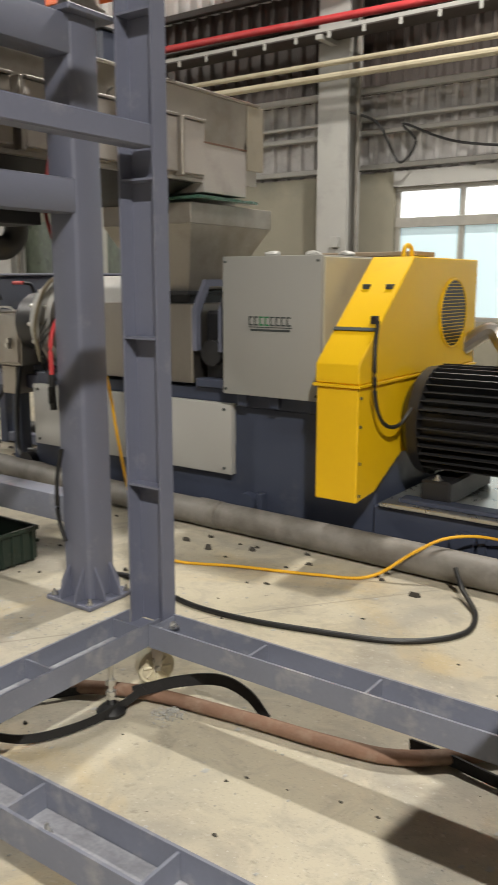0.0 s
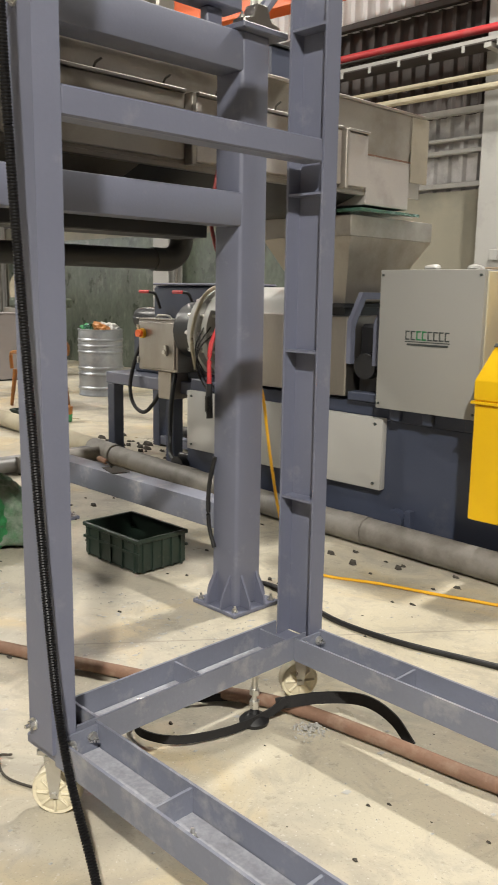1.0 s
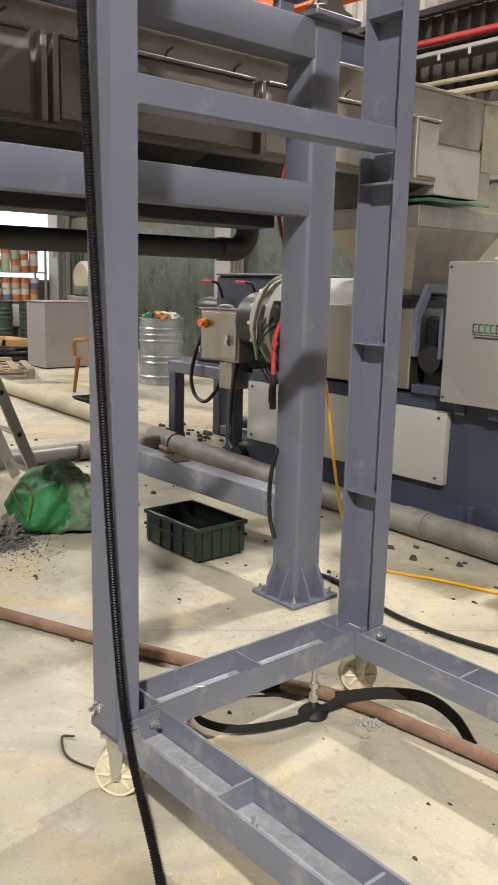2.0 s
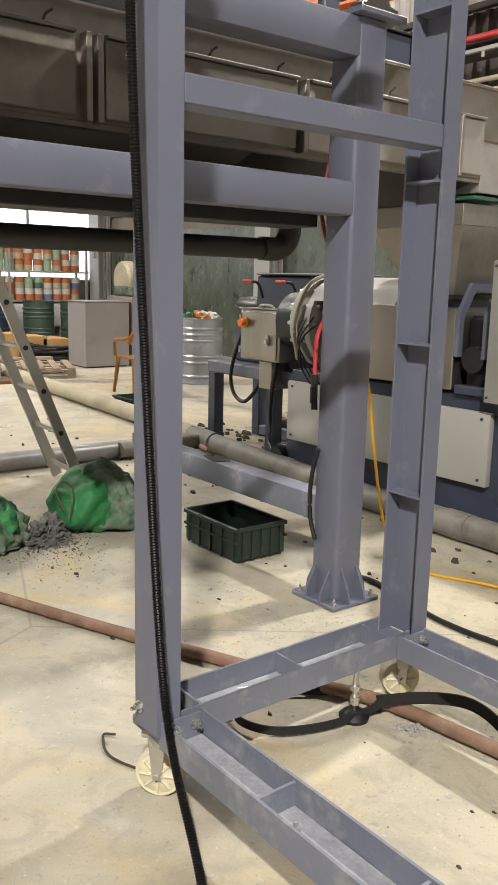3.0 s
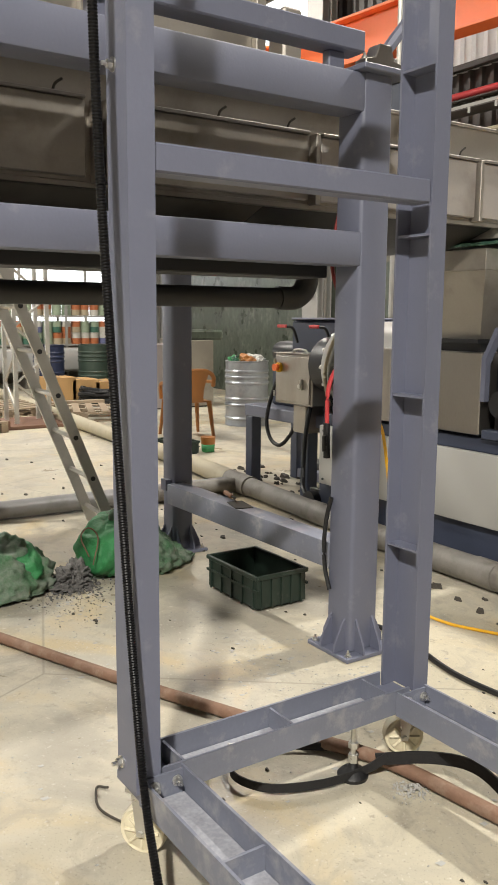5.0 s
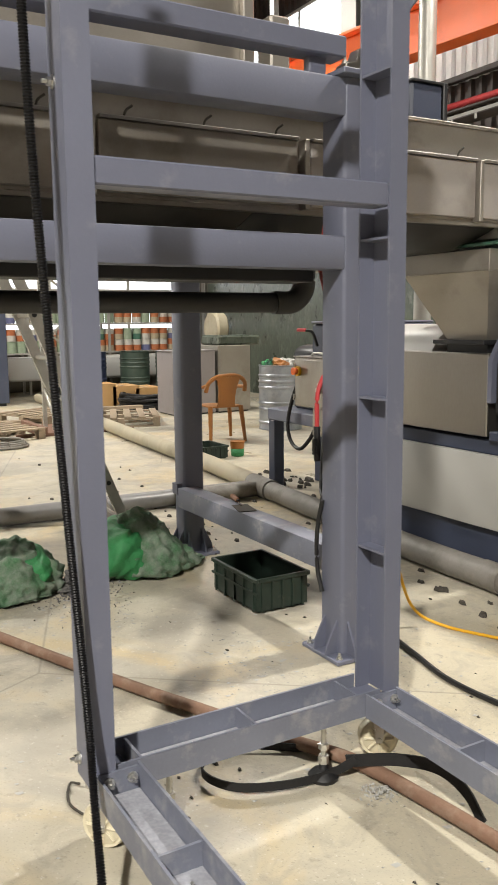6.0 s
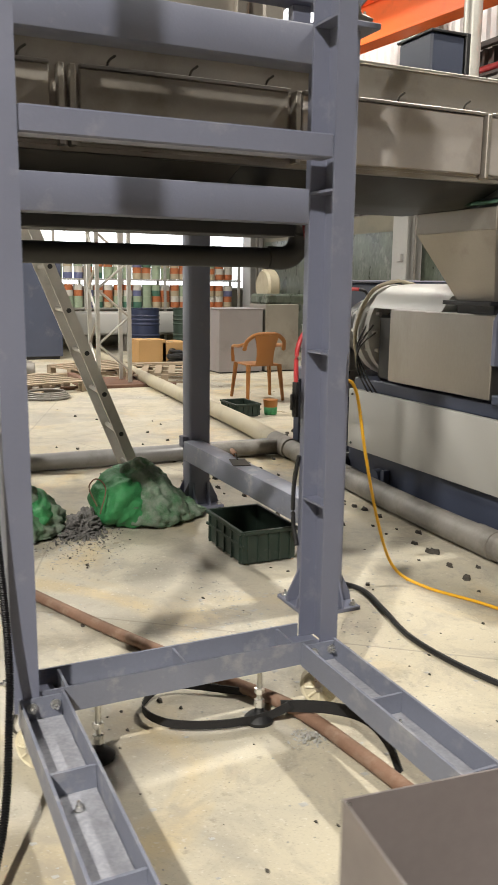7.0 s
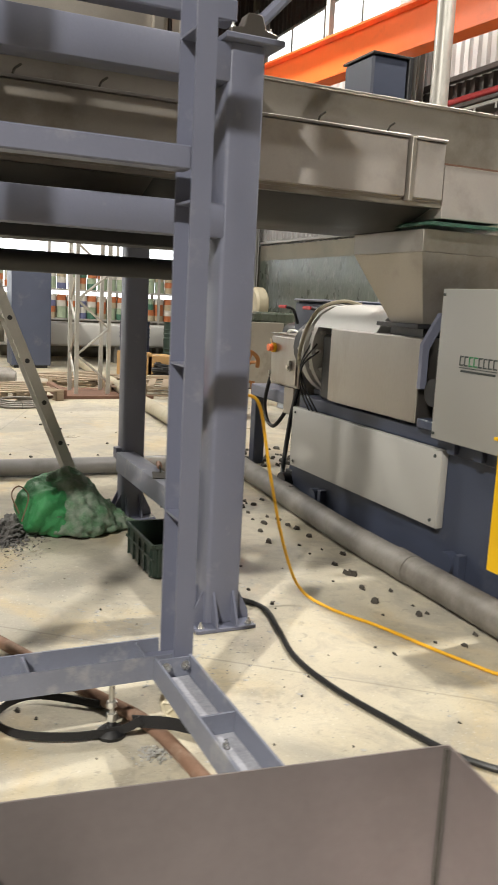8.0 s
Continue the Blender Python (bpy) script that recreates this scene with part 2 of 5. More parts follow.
def box(x0, x1, y0, y1, z0, z1, bevel=0.0, seg=1):
    bm = add_box(bm_new(), x0, x1, y0, y1, z0, z1)
    if bevel:
        bmesh.ops.bevel(bm, geom=bm.edges[:], offset=bevel, segments=seg, affect="EDGES", profile=0.5)
    return bm


def extrude_profile(profile, axis, a0, a1, bevel=0.0):
    """A closed profile drawn out along an axis; the profile's two coordinates are the other two axes in order."""
    bm = bm_new()

    def place(p, a):
        return {"x": (a, p[0], p[1]), "y": (p[0], a, p[1]), "z": (p[0], p[1], a)}[axis]
    lo = [bm.verts.new(place(p, a0)) for p in profile]
    hi = [bm.verts.new(place(p, a1)) for p in profile]
    n = len(profile)
    for i in range(n):
        bm.faces.new((lo[i], lo[(i + 1) % n], hi[(i + 1) % n], hi[i]))
    bm.faces.new(lo[::-1])
    bm.faces.new(hi)
    bmesh.ops.recalc_face_normals(bm, faces=bm.faces[:])
    if bevel:
        bmesh.ops.bevel(bm, geom=bm.edges[:], offset=bevel, segments=1, affect="EDGES")
    return bm


def add_cyl(bm, a, b, r0, r1=None, seg=20, caps=True):
    r1 = r0 if r1 is None else r1
    a, b = Vector(a), Vector(b)
    m = (b - a).to_track_quat("Z", "Y").to_matrix()
    ra, rb = [], []
    for i in range(seg):
        d = m @ Vector((math.cos(2 * math.pi * i / seg), math.sin(2 * math.pi * i / seg), 0))
        ra.append(bm.verts.new(a + d * r0))
        rb.append(bm.verts.new(b + d * r1))
    for i in range(seg):
        f = bm.faces.new((ra[i], ra[(i + 1) % seg], rb[(i + 1) % seg], rb[i]))
        f.smooth = True
    if caps:
        bm.faces.new(ra[::-1])
        bm.faces.new(rb)
    return bm


def cyl(a, b, r0, r1=None, seg=20):
    return add_cyl(bm_new(), a, b, r0, r1, seg)


def lathe(profile, centre, axis="z", seg=28):
    """Turns (radius, height) pairs about an axis through centre."""
    bm = bm_new()
    rings = []
    for r, h in profile:
        ring = []
        for i in range(seg):
            c, s = math.cos(2 * math.pi * i / seg) * r, math.sin(2 * math.pi * i / seg) * r
            p = {"z": (c, s, h), "x": (h, c, s), "y": (c, h, s)}[axis]
            ring.append(bm.verts.new(Vector(p) + Vector(centre)))
        rings.append(ring)
    for u, v in zip(rings, rings[1:]):
        for i in range(seg):
            f = bm.faces.new((u[i], u[(i + 1) % seg], v[(i + 1) % seg], v[i]))
            f.smooth = True
    bm.faces.new(rings[0][::-1])
    bm.faces.new(rings[-1])
    bmesh.ops.recalc_face_normals(bm, faces=bm.faces[:])
    return bm


def smooth_path(points, steps=8):
    pts = [Vector(p) for p in points]
    ext = [pts[0] * 2 - pts[1]] + pts + [pts[-1] * 2 - pts[-2]]
    out = []
    for i in range(1, len(ext) - 2):
        p0, p1, p2, p3 = ext[i - 1:i + 3]
        for k in range(steps):
            t = k / steps
            out.append(0.5 * (2 * p1 + (p2 - p0) * t + (2 * p0 - 5 * p1 + 4 * p2 - p3) * t * t + (3 * p1 - p0 - 3 * p2 + p3) * t ** 3))
    out.append(pts[-1])
    return out


def tube(points, r, seg=10, steps=8, ridges=0.0, flat=None, raw=False):
    """A round tube, or a strap where flat=(half width, half thickness), swept along a smooth line."""
    path = [Vector(p) for p in points] if raw else smooth_path(points, steps)
    bm = bm_new()
    rings, up = [], Vector((0, 0, 1))
    for i, p in enumerate(path):
        d = (path[min(i + 1, len(path) - 1)] - path[max(i - 1, 0)]).normalized()
        side = d.cross(up)
        side = side.normalized() if side.length > 0.05 else Vector((1, 0, 0)).cross(d).normalized()
        nrm = side.cross(d)
        rr = r * (1 + (ridges if i % 2 else -ridges))
        ring = []
        for k in range(seg):
            a = 2 * math.pi * (k + 0.5) / seg
            if flat:
                q = side * (flat[1] * (1 if math.cos(a) > 0 else -1)) + nrm * (flat[0] * (1 if math.sin(a) > 0 else -1))
            else:
                q = side * math.cos(a) * rr + nrm * math.sin(a) * rr
            ring.append(bm.verts.new(p + q))
        rings.append(ring)
    for u, v in zip(rings, rings[1:]):
        for k in range(seg):
            f = bm.faces.new((u[k], u[(k + 1) % seg], v[(k + 1) % seg], v[k]))
            f.smooth = not flat
    bm.faces.new(rings[0])
    bm.faces.new(rings[-1][::-1])
    bmesh.ops.recalc_face_normals(bm, faces=bm.faces[:])
    return bm


def mesh_of(name, bm, mat):
    me = bpy.data.meshes.new(name)
    bm.to_mesh(me)
    bm.free()
    me.materials.append(mat)
    if mat.name not in ("green_mesh_sack", "bright_green_netting", "grey_plastic_scrap"):
        me.set_sharp_from_angle(angle=radians(32))
    return me


def part(name, bm, mat, parent, label=""):
    ob = new(name, mesh_of(name, bm, mat))
    if parent:
        ob.parent = parent
    if label:
        tagged(ob, label)
    return ob


def thing(name, label, category, group="", kind=""):
    ob = new(name)
    ob.empty_display_size = 0.1
    return tagged(ob, label, category, group, kind)


def solid(name, bm, mat, label, category="", group="", kind=""):
    return tagged(new(name, mesh_of(name, bm, mat)), label, category, group, kind)


def structure(name, bm, mat, label):
    return solid(name, bm, mat, label, kind="structure")


def blob(bm, centre, size, seed, rough=0.25, sub=3):
    made = bmesh.ops.create_icosphere(bm, subdivisions=sub, radius=1.0)["verts"]
    for v in made:
        d = v.co.copy()
        k = 1 + rough * noise.noise(d * 1.7 + Vector((seed, 0, 0))) + rough * 0.45 * noise.noise(d * 5 + Vector((0, seed, 0)))
        v.co = Vector((centre[0] + d.x * size[0] * k, centre[1] + d.y * size[1] * k, max(0.004, centre[2] + d.z * size[2] * k)))
    for f in bm.faces:
        f.smooth = True
    return bm


# ---- the hall ----
X0, X1, Y0, Y1, ZC = -17.7, 7.5, -7.5, 9.0, 8.6
structure("floor", box(X0, X1, Y0, Y1, -0.25, 0.0), FLOOR, "worn cream concrete floor with grey stains and dust")
structure("ceiling", box(X0 - 0.2, X1 + 0.2, Y0 - 0.2, Y1 + 0.2, ZC, ZC + 0.15), CEIL, "grey sheet roof high above the hall")
structure("wall_south", box(X0, X1, Y0 - 0.2, Y0, 0, ZC), CLADDING, "brown sheet wall closing the hall")
structure("wall_east", box(X1, X1 + 0.2, Y0, Y1, 0, ZC), CLADDING, "brown sheet wall closing the hall")

# north wall: concrete plinth, window bays, corrugated sheet above
CON_Z, WX0, WX1, WZ0, WZ1 = 2.62, -4.41, 0.74, 0.95, 2.45
wall_n = thing("wall_north", "concrete plinth wall under brown corrugated cladding", "wall", kind="structure")
part("plinth", box(X0, WX0, Y1, Y1 + 0.25, 0, CON_Z), CONCRETE, wall_n)
part("plinth", box(WX1, X1, Y1, Y1 + 0.25, 0, CON_Z), CONCRETE, wall_n)
part("plinth", box(WX0, WX1, Y1, Y1 + 0.25, 0, WZ0), CONCRETE, wall_n)
part("lintel", box(WX0, WX1, Y1 - 0.03, Y1 + 0.25, WZ1, CON_Z), COLUMN, wall_n)


def corrugated(axis, a0, a1, fixed, z0, z1, pitch=0.2, depth=0.045):
    bm = bm_new()
    pts, a = [], a0
    while a < a1:
        pts += [(a, 0), (a + pitch * 0.45, 0), (a + pitch * 0.6, depth), (a + pitch * 0.85, depth)]
        a += pitch
    pts.append((a1, 0))
    rows = []
    for z in (z0, z1):
        rows.append([bm.verts.new((p, fixed - d, z) if axis == "x" else (fixed + d, p, z)) for p, d in pts])
    back = [[bm.verts.new((p, fixed + 0.06, z) if axis == "x" else (fixed - 0.06, p, z)) for p in (a0, a1)] for z in (z0, z1)]
    for i in range(len(pts) - 1):
        bm.faces.new((rows[0][i], rows[0][i + 1], rows[1][i + 1], rows[1][i]))
    bm.faces.new((back[0][0], back[1][0], back[1][1], back[0][1]))
    bm.faces.new((rows[0][0], rows[1][0], back[1][0], back[0][0]))
    bm.faces.new((rows[0][-1], back[0][1], back[1][1], rows[1][-1]))
    return bm


part("pale_cladding", corrugated("x", X0, X1, Y1 + 0.12, CON_Z, 3.5), CLAD_PALE, wall_n, "pale corrugated sheet band")
part("cladding", corrugated("x", X0, X1, Y1 + 0.12, 3.5, 4.75), CLADDING, wall_n, "brown corrugated steel cladding")
part("upper_cladding", corrugated("x", X0, X1, Y1 + 0.12, 4.75, 5.6), CLAD_WHITE, wall_n, "white corrugated sheet band")
part("top_cladding", corrugated("x", X0, X1, Y1 + 0.12, 5.6, ZC), CLADDING, wall_n)
for z, h in ((2.66, 0.06), (3.05, 0.05), (3.2, 0.04), (3.5, 0.07), (4.35, 0.08), (4.75, 0.08), (5.6, 0.08)):
    part("girt", box(X0, X1, Y1 - 0.02, Y1 + 0.07, z, z + h, 0.008), COLUMN if z < 4 else CLADDING, wall_n)

# west wall with a long window band
wall_w = thing("wall_west", "concrete end wall with a bright window band", "wall", kind="structure")
part("plinth", box(X0 - 0.25, X0, Y0, Y1, 0, 1.25), CONCRETE, wall_w)
part("plinth", box(X0 - 0.25, X0, 9.0 - 0.0, Y1 + 0.25, 1.25, ZC), CONCRETE, wall_w)
part("cladding", corrugated("y", Y0, Y1, X0 - 0.12, 2.95, ZC), CLADDING, wall_w)

# green creased sheeting hung along the plinth
structure("sheeting_backdrop", box(-16.6, -8.2, Y1 - 0.05, Y1 - 0.01, 0.0, 2.3), PLASTIC_SHEET, "creased dark green plastic sheeting hung on the wall")


def column(x, y, z1):
    ob = thing("column", "grey painted steel wall column with an H section", "column", "wall columns")
    part("flange", box(x - 0.2, x + 0.2, y - 0.30, y - 0.275, 0, z1, 0.003), COLUMN, ob)
    part("flange", box(x - 0.2, x + 0.2, y - 0.025, y, 0, z1, 0.003), COLUMN, ob)
    part("web", box(x - 0.01, x + 0.01, y - 0.275, y - 0.025, 0, z1), COLUMN, ob)
    part("base_plate", box(x - 0.28, x + 0.28, y - 0.38, y - 0.002, 0.001, 0.03, 0.003), COLUMN, ob)
    part("bracket", box(x - 0.23, x + 0.23, y - 0.5, y - 0.305, 5.2, 5.45, 0.01), COLUMN, ob)
    part("switch_box", box(x + 0.02, x + 0.12, y - 0.36, y - 0.303, 1.78, 1.9, 0.006), COLUMN, ob)
    part("conduit", cyl((x + 0.24, y - 0.16, 0.5), (x + 0.24, y - 0.16, z1), 0.022, seg=10), PIPE_GREY, ob)
    return ob


for cx in (-16.9, -11.0, -5.03, 1.2):
    column(cx, Y1 - 0.06, 7.5)


def window_wall(name, axis, a0, a1, fixed, z0, z1, splits, bars, label):
    """Framed window; axis is the way that it runs."""
    ob = thing(name, label, "window", kind="structure")

    def slab(u0, u1, d0, d1, w0, w1, bevel=0.0):
        return box(u0, u1, d0, d1, w0, w1, bevel) if axis == "x" else box(d0, d1, u0, u1, w0, w1, bevel)
    s = 1 if axis == "x" else -1
    f0, f1 = sorted((fixed, fixed + s * 0.09))
    for z in (z0, z1 - 0.05):
        part("window_frame", slab(a0, a1, f0, f1, z, z + 0.05, 0.005), ALU, ob)
    for z in bars:
        part("transom", slab(a0, a1, f0 - 0.01, f1 + 0.01, z, z + 0.11, 0.006), ALU, ob)
    for a in splits:
        part("mullion", slab(a - 0.03, a + 0.03, f0 + 0.004, f1 - 0.004, z0 + 0.05, z1 - 0.05, 0.005), ALU, ob)
    return ob, slab


w1, slab1 = window_wall("window_1", "x", WX0, WX1, Y1 + 0.04, WZ0, WZ1, [-4.38, -3.61, -2.86, -2.11, -1.36, -0.61, 0.14, 0.71], [2.0], "aluminium window with frosted lower panes in daylight")
for i in range(7):
    u = -4.36 + 0.75 * i
    part("pane", slab1(u, u + 0.69, Y1 + 0.08, Y1 + 0.086, 2.11, 2.40), SKYGLOW, w1, "bright clear pane")
    part("pane", slab1(u, u + 0.69, Y1 + 0.08, Y1 + 0.086, 1.0, 2.0), FROST, w1, "pale blue frosted pane")
w2, slab2 = window_wall("window_2", "y", Y0, 9.0, X0 - 0.04, 1.25, 2.95, [-6 + 1.5 * i for i in range(11)], [2.1], "long bright window band in the end wall")
for i in range(10):
    u = -6 + 1.5 * i
    part("pane", slab2(u + 0.03, u + 1.47, X0 - 0.1, X0 - 0.094, 1.3, 2.1), SKYGLOW, w2)
    part("pane", slab2(u + 0.03, u + 1.47, X0 - 0.1, X0 - 0.094, 2.21, 2.9), SKYGLOW, w2)

w3, slab3 = window_wall("window_3", "x", -17.4, -11.4, Y1 + 0.03, 5.75, 7.0, [-17.2 + 1.4 * i for i in range(5)], [], "bright clerestory window high in the wall")
for i in range(4):
    u = -17.2 + 1.4 * i
    part("pane", slab3(u + 0.03, u + 1.37, Y1 + 0.05, Y1 + 0.056, 5.8, 6.95), SKYGLOW, w3)

# services along the north wall
red_pipe = solid("sprinkler_pipe", tube([(X0 + 0.2, 8.45, 4.3), (-7.5, 8.45, 4.24), (-4.9, 8.45, 4.2), (1, 8.45, 4.1), (7.3, 8.45, 4.0)], 0.042, 12), RED, "red painted fire pipe along the wall columns", "pipe")
for z, r in ((3.74, 0.03), (3.60, 0.04)):
    solid("conduit_pipe", tube([(X0 + 0.2, 8.42, z), (-5.2, 8.42, z), (7.3, 8.42, z - 0.12)], r, 10), PIPE_CREAM, "cream service pipe running along the wall", "pipe", "service pipes")
tray = thing("cable_tray", "pale steel cable tray under the red pipe", "cable tray")
part("tray_floor", box(X0 + 0.2, X1 - 0.2, 8.3, 8.62, 4.02, 4.035), CLADDING, tray)
for y in (8.3, 8.61):
    part("tray_side", box(X0 + 0.2, X1 - 0.2, y, y + 0.012, 4.035, 4.075), COLUMN, tray)
for k in range(60):
    part("hanger_clip", box(X0 + 0.6 + 0.42 * k, X0 + 0.64 + 0.42 * k, 8.292, 8.299, 3.96, 4.03, 0.002), COLUMN, tray)
for cx in (-16.9, -11.0, -5.03, 1.2):
    part("bracket_arm", box(cx - 0.04, cx + 0.04, 8.3, 8.64, 3.97, 4.018), COLUMN, tray)
solid("looped_wire", tube([(-4.95, 8.72, 3.3), (-4.6, 8.9, 3.15), (-4.3, 8.85, 2.7), (-4.1, 8.85, 2.9), (-4.25, 8.85, 3.1), (-3.6, 8.85, 2.85), (-2.5, 8.85, 2.7)], 0.015, 8), RUBBER, "loose black wire hanging on the cladding", "wire")
crane = thing("crane_girder", "orange painted crane runway girder", "crane")
part("web", box(-7.6, 8.0, -0.02, 0.02, 0.04, 0.58), ORANGE, crane)
part("flange", box(-7.6, 8.0, -0.15, 0.15, 0.0, 0.037, 0.004), ORANGE, crane)
part("flange", box(-7.6, 8.0, -0.15, 0.15, 0.583, 0.62, 0.004), ORANGE, crane)
part("rail", box(-7.6, 8.0, -0.03, 0.03, 0.623, 0.68, 0.006), PIPE_GREY, crane)
for u in (-7.3, -1.0, 5.3):
    part("hanger", box(u - 0.05, u + 0.05, -0.05, 0.05, 0.681, ZC - 4.84, 0.004), COLUMN, crane)
crane.matrix_basis = pose(-10.6, 7.75, 4.84, 0, 0, 6)


def high_bay(x, y, power):
    ob = thing("high_bay_lamp", "round high bay lamp hanging from the roof", "lamp", "high bay lamps")
    part("housing", lathe([(0.04, 0.55), (0.10, 0.5), (0.12, 0.3), (0.27, 0.02), (0.275, 0.0), (0.255, 0.0), (0.10, 0.28), (0.02, 0.3)], (x, y, LAMP_Z)), BLACK, ob)
    part("stem", cyl((x, y, LAMP_Z + 0.55), (x, y, ZC), 0.012, seg=8), PIPE_GREY, ob)
    part("diffuser", cyl((x, y, LAMP_Z + 0.05), (x, y, LAMP_Z + 0.06), 0.235), TUBE_GLOW, ob, "glowing white diffuser")
    data = bpy.data.lights.new("lamp_light", "AREA")
    data.shape, data.size, data.energy, data.color = "DISK", 0.36, LAMP_POWER * power, (1.0, 0.955, 0.87)
    light = new("lamp_light", data)
    light.location = (x, y, LAMP_Z - 0.01)


for lx, ly, lp in LAMP_SPOTS:
    high_bay(lx, ly, lp)



# ---- the wheeled frame ----
def channel(x0, x1, y0, y1, z0, z1, web, t=0.008):
    """Rolled channel, drawn as a profile: web names the closed side."""
    if web == "-y":
        prof = [(x0, y0), (x1, y0), (x1, y1), (x1 - t, y1), (x1 - t, y0 + t), (x0 + t, y0 + t), (x0 + t, y1), (x0, y1)]
        return extrude_profile(prof, "z", z0, z1)
    if web == "+y":
        prof = [(x0, y1), (x0, y0), (x0 + t, y0), (x0 + t, y1 - t), (x1 - t, y1 - t), (x1 - t, y0), (x1, y0), (x1, y1)]
        return extrude_profile(prof, "z", z0, z1)
    if web == "bottom_x":
        prof = [(y0, z1), (y0, z0), (y1, z0), (y1, z1), (y1 - t, z1), (y1 - t, z0 + t), (y0 + t, z0 + t), (y0 + t, z1)]
        return extrude_profile(prof, "x", x0, x1)
    prof = [(x0, z1), (x0, z0), (x1, z0), (x1, z1), (x1 - t, z1), (x1 - t, z0 + t), (x0 + t, z0 + t), (x0 + t, z1)]
    return extrude_profile(prof, "y", y0, y1)


def hex_bolt(parent, p, axis, r=0.012, name="bolt"):
    a = Vector(p)
    d = {"z": Vector((0, 0, 1)), "x": Vector((1, 0, 0)), "-y": Vector((0, -1, 0))}[axis]
    bm = cyl(a, a + d * 0.004, r * 1.5, seg=14)
    add_cyl(bm, a + d * 0.004, a + d * 0.016, r, seg=6)
    add_cyl(bm, a + d * 0.016, a + d * 0.028, r * 0.5, seg=8)
    return part(name, bm, BRIGHT, parent, "zinc plated bolt")


frame_cart = thing("wheeled_frame", "grey-blue painted steel channel frame on nylon castors", "steel frame")
FX0, FX1, CX0, CX1 = -1.95, -1.80, -1.957, -1.812
NY0, FY1 = 1.01, 2.046
TOP = 3.1
part("post", channel(FX0 + 0.04, FX1, NY0, NY0 + 0.07, 0.235, TOP, "-y"), PAINT, frame_cart)


part("post", channel(FX0, FX1, FY1 - 0.063, FY1, 0.235, TOP, "+y"), PAINT, frame_cart)
for z in (0.72, 1.205, 1.69, 2.17, 2.65):
    part("stiffener", box(FX0 + 0.009, FX1 - 0.009, FY1 - 0.061, FY1 - 0.009, z, z + 0.008), PAINT, frame_cart)
    part("stiffener", box(FX0 + 0.049, FX1 - 0.009, NY0 + 0.009, NY0 + 0.068, z, z + 0.008), PAINT, frame_cart)
for z in (1.780, 2.74):
    part("cross_rail", box(FX1 - 0.075, FX1 - 0.004, NY0 + 0.071, FY1 - 0.064, z, z + 0.069, 0.005), PAINT, frame_cart)
# base: channel across and two long legs, open side up
BZ0, BZ1 = 0.202, 0.280
part("cross_channel", channel(CX0, CX1, 1.085, 1.980, BZ0, BZ1, "bottom_y"), PAINT_WORN, frame_cart)
part("channel_floor", box(CX0 + 0.012, CX1 - 0.012, 1.17, 1.89, BZ0 + 0.009, BZ0 + 0.012), DUSTY, frame_cart, "dusty channel floor")
for y in (1.16, 1.525, 1.895):
    part("rib", box(CX0 + 0.009, CX1 - 0.009, y, y + 0.008, BZ0 + 0.008, BZ1 - 0.006), PAINT_WORN, frame_cart)
for y0, y1 in ((1.02, 1.150), (1.917, 2.040)):
    part("leg", channel(CX1 + 0.006, 0.0, y0, y1, BZ0, BZ1, "bottom_x"), PAINT_WORN, frame_cart)
    part("channel_floor", box(-1.785, -0.01, y0 + 0.011, y1 - 0.011, BZ0 + 0.009, BZ0 + 0.012), DUSTY, frame_cart, "dusty channel floor")
    part("leg_stub", box(CX0 + 0.004, CX1 + 0.002, y0 + 0.004, y1 - 0.004, BZ0 + 0.002, 0.234, 0.004), PAINT, frame_cart)
    for x in (-1.80, -1.418, -1.023, -0.628, -0.233):
        part("rib", box(x, x + 0.008, y0 + 0.009, y1 - 0.009, BZ0 + 0.008, BZ1 - 0.006), PAINT_WORN, frame_cart)
    for dy in (0.037, 0.102):
        hex_bolt(frame_cart, (-1.791, y0 + dy, 0.248), "x", 0.010)
    for x in (-1.34, -0.95):
        hex_bolt(frame_cart, (x, y0 + 0.06, BZ0 + 0.008), "z", 0.009)
hex_bolt(frame_cart, (-1.885, NY0, 0.29), "-y", 0.011)
hex_bolt(frame_cart, (-1.87, NY0, 2.02), "-y", 0.011)


for k, (bx, by) in enumerate(((-1.90, 1.22), (-1.87, 1.29), (-1.92, 1.36), (-1.88, 1.46), (-1.90, 1.70), (-1.87, 1.78))):
    bm = cyl((bx, by, BZ0 + 0.016), (bx + 0.012, by + 0.03, BZ0 + 0.014), 0.004, seg=8)
    add_cyl(bm, (bx + 0.012, by + 0.03, BZ0 + 0.014), (bx + 0.0145, by + 0.037, BZ0 + 0.0145), 0.008, seg=6)
    solid("loose_bolt", bm, BRIGHT, "loose zinc bolt lying in the channel", "bolt", "loose bolts")


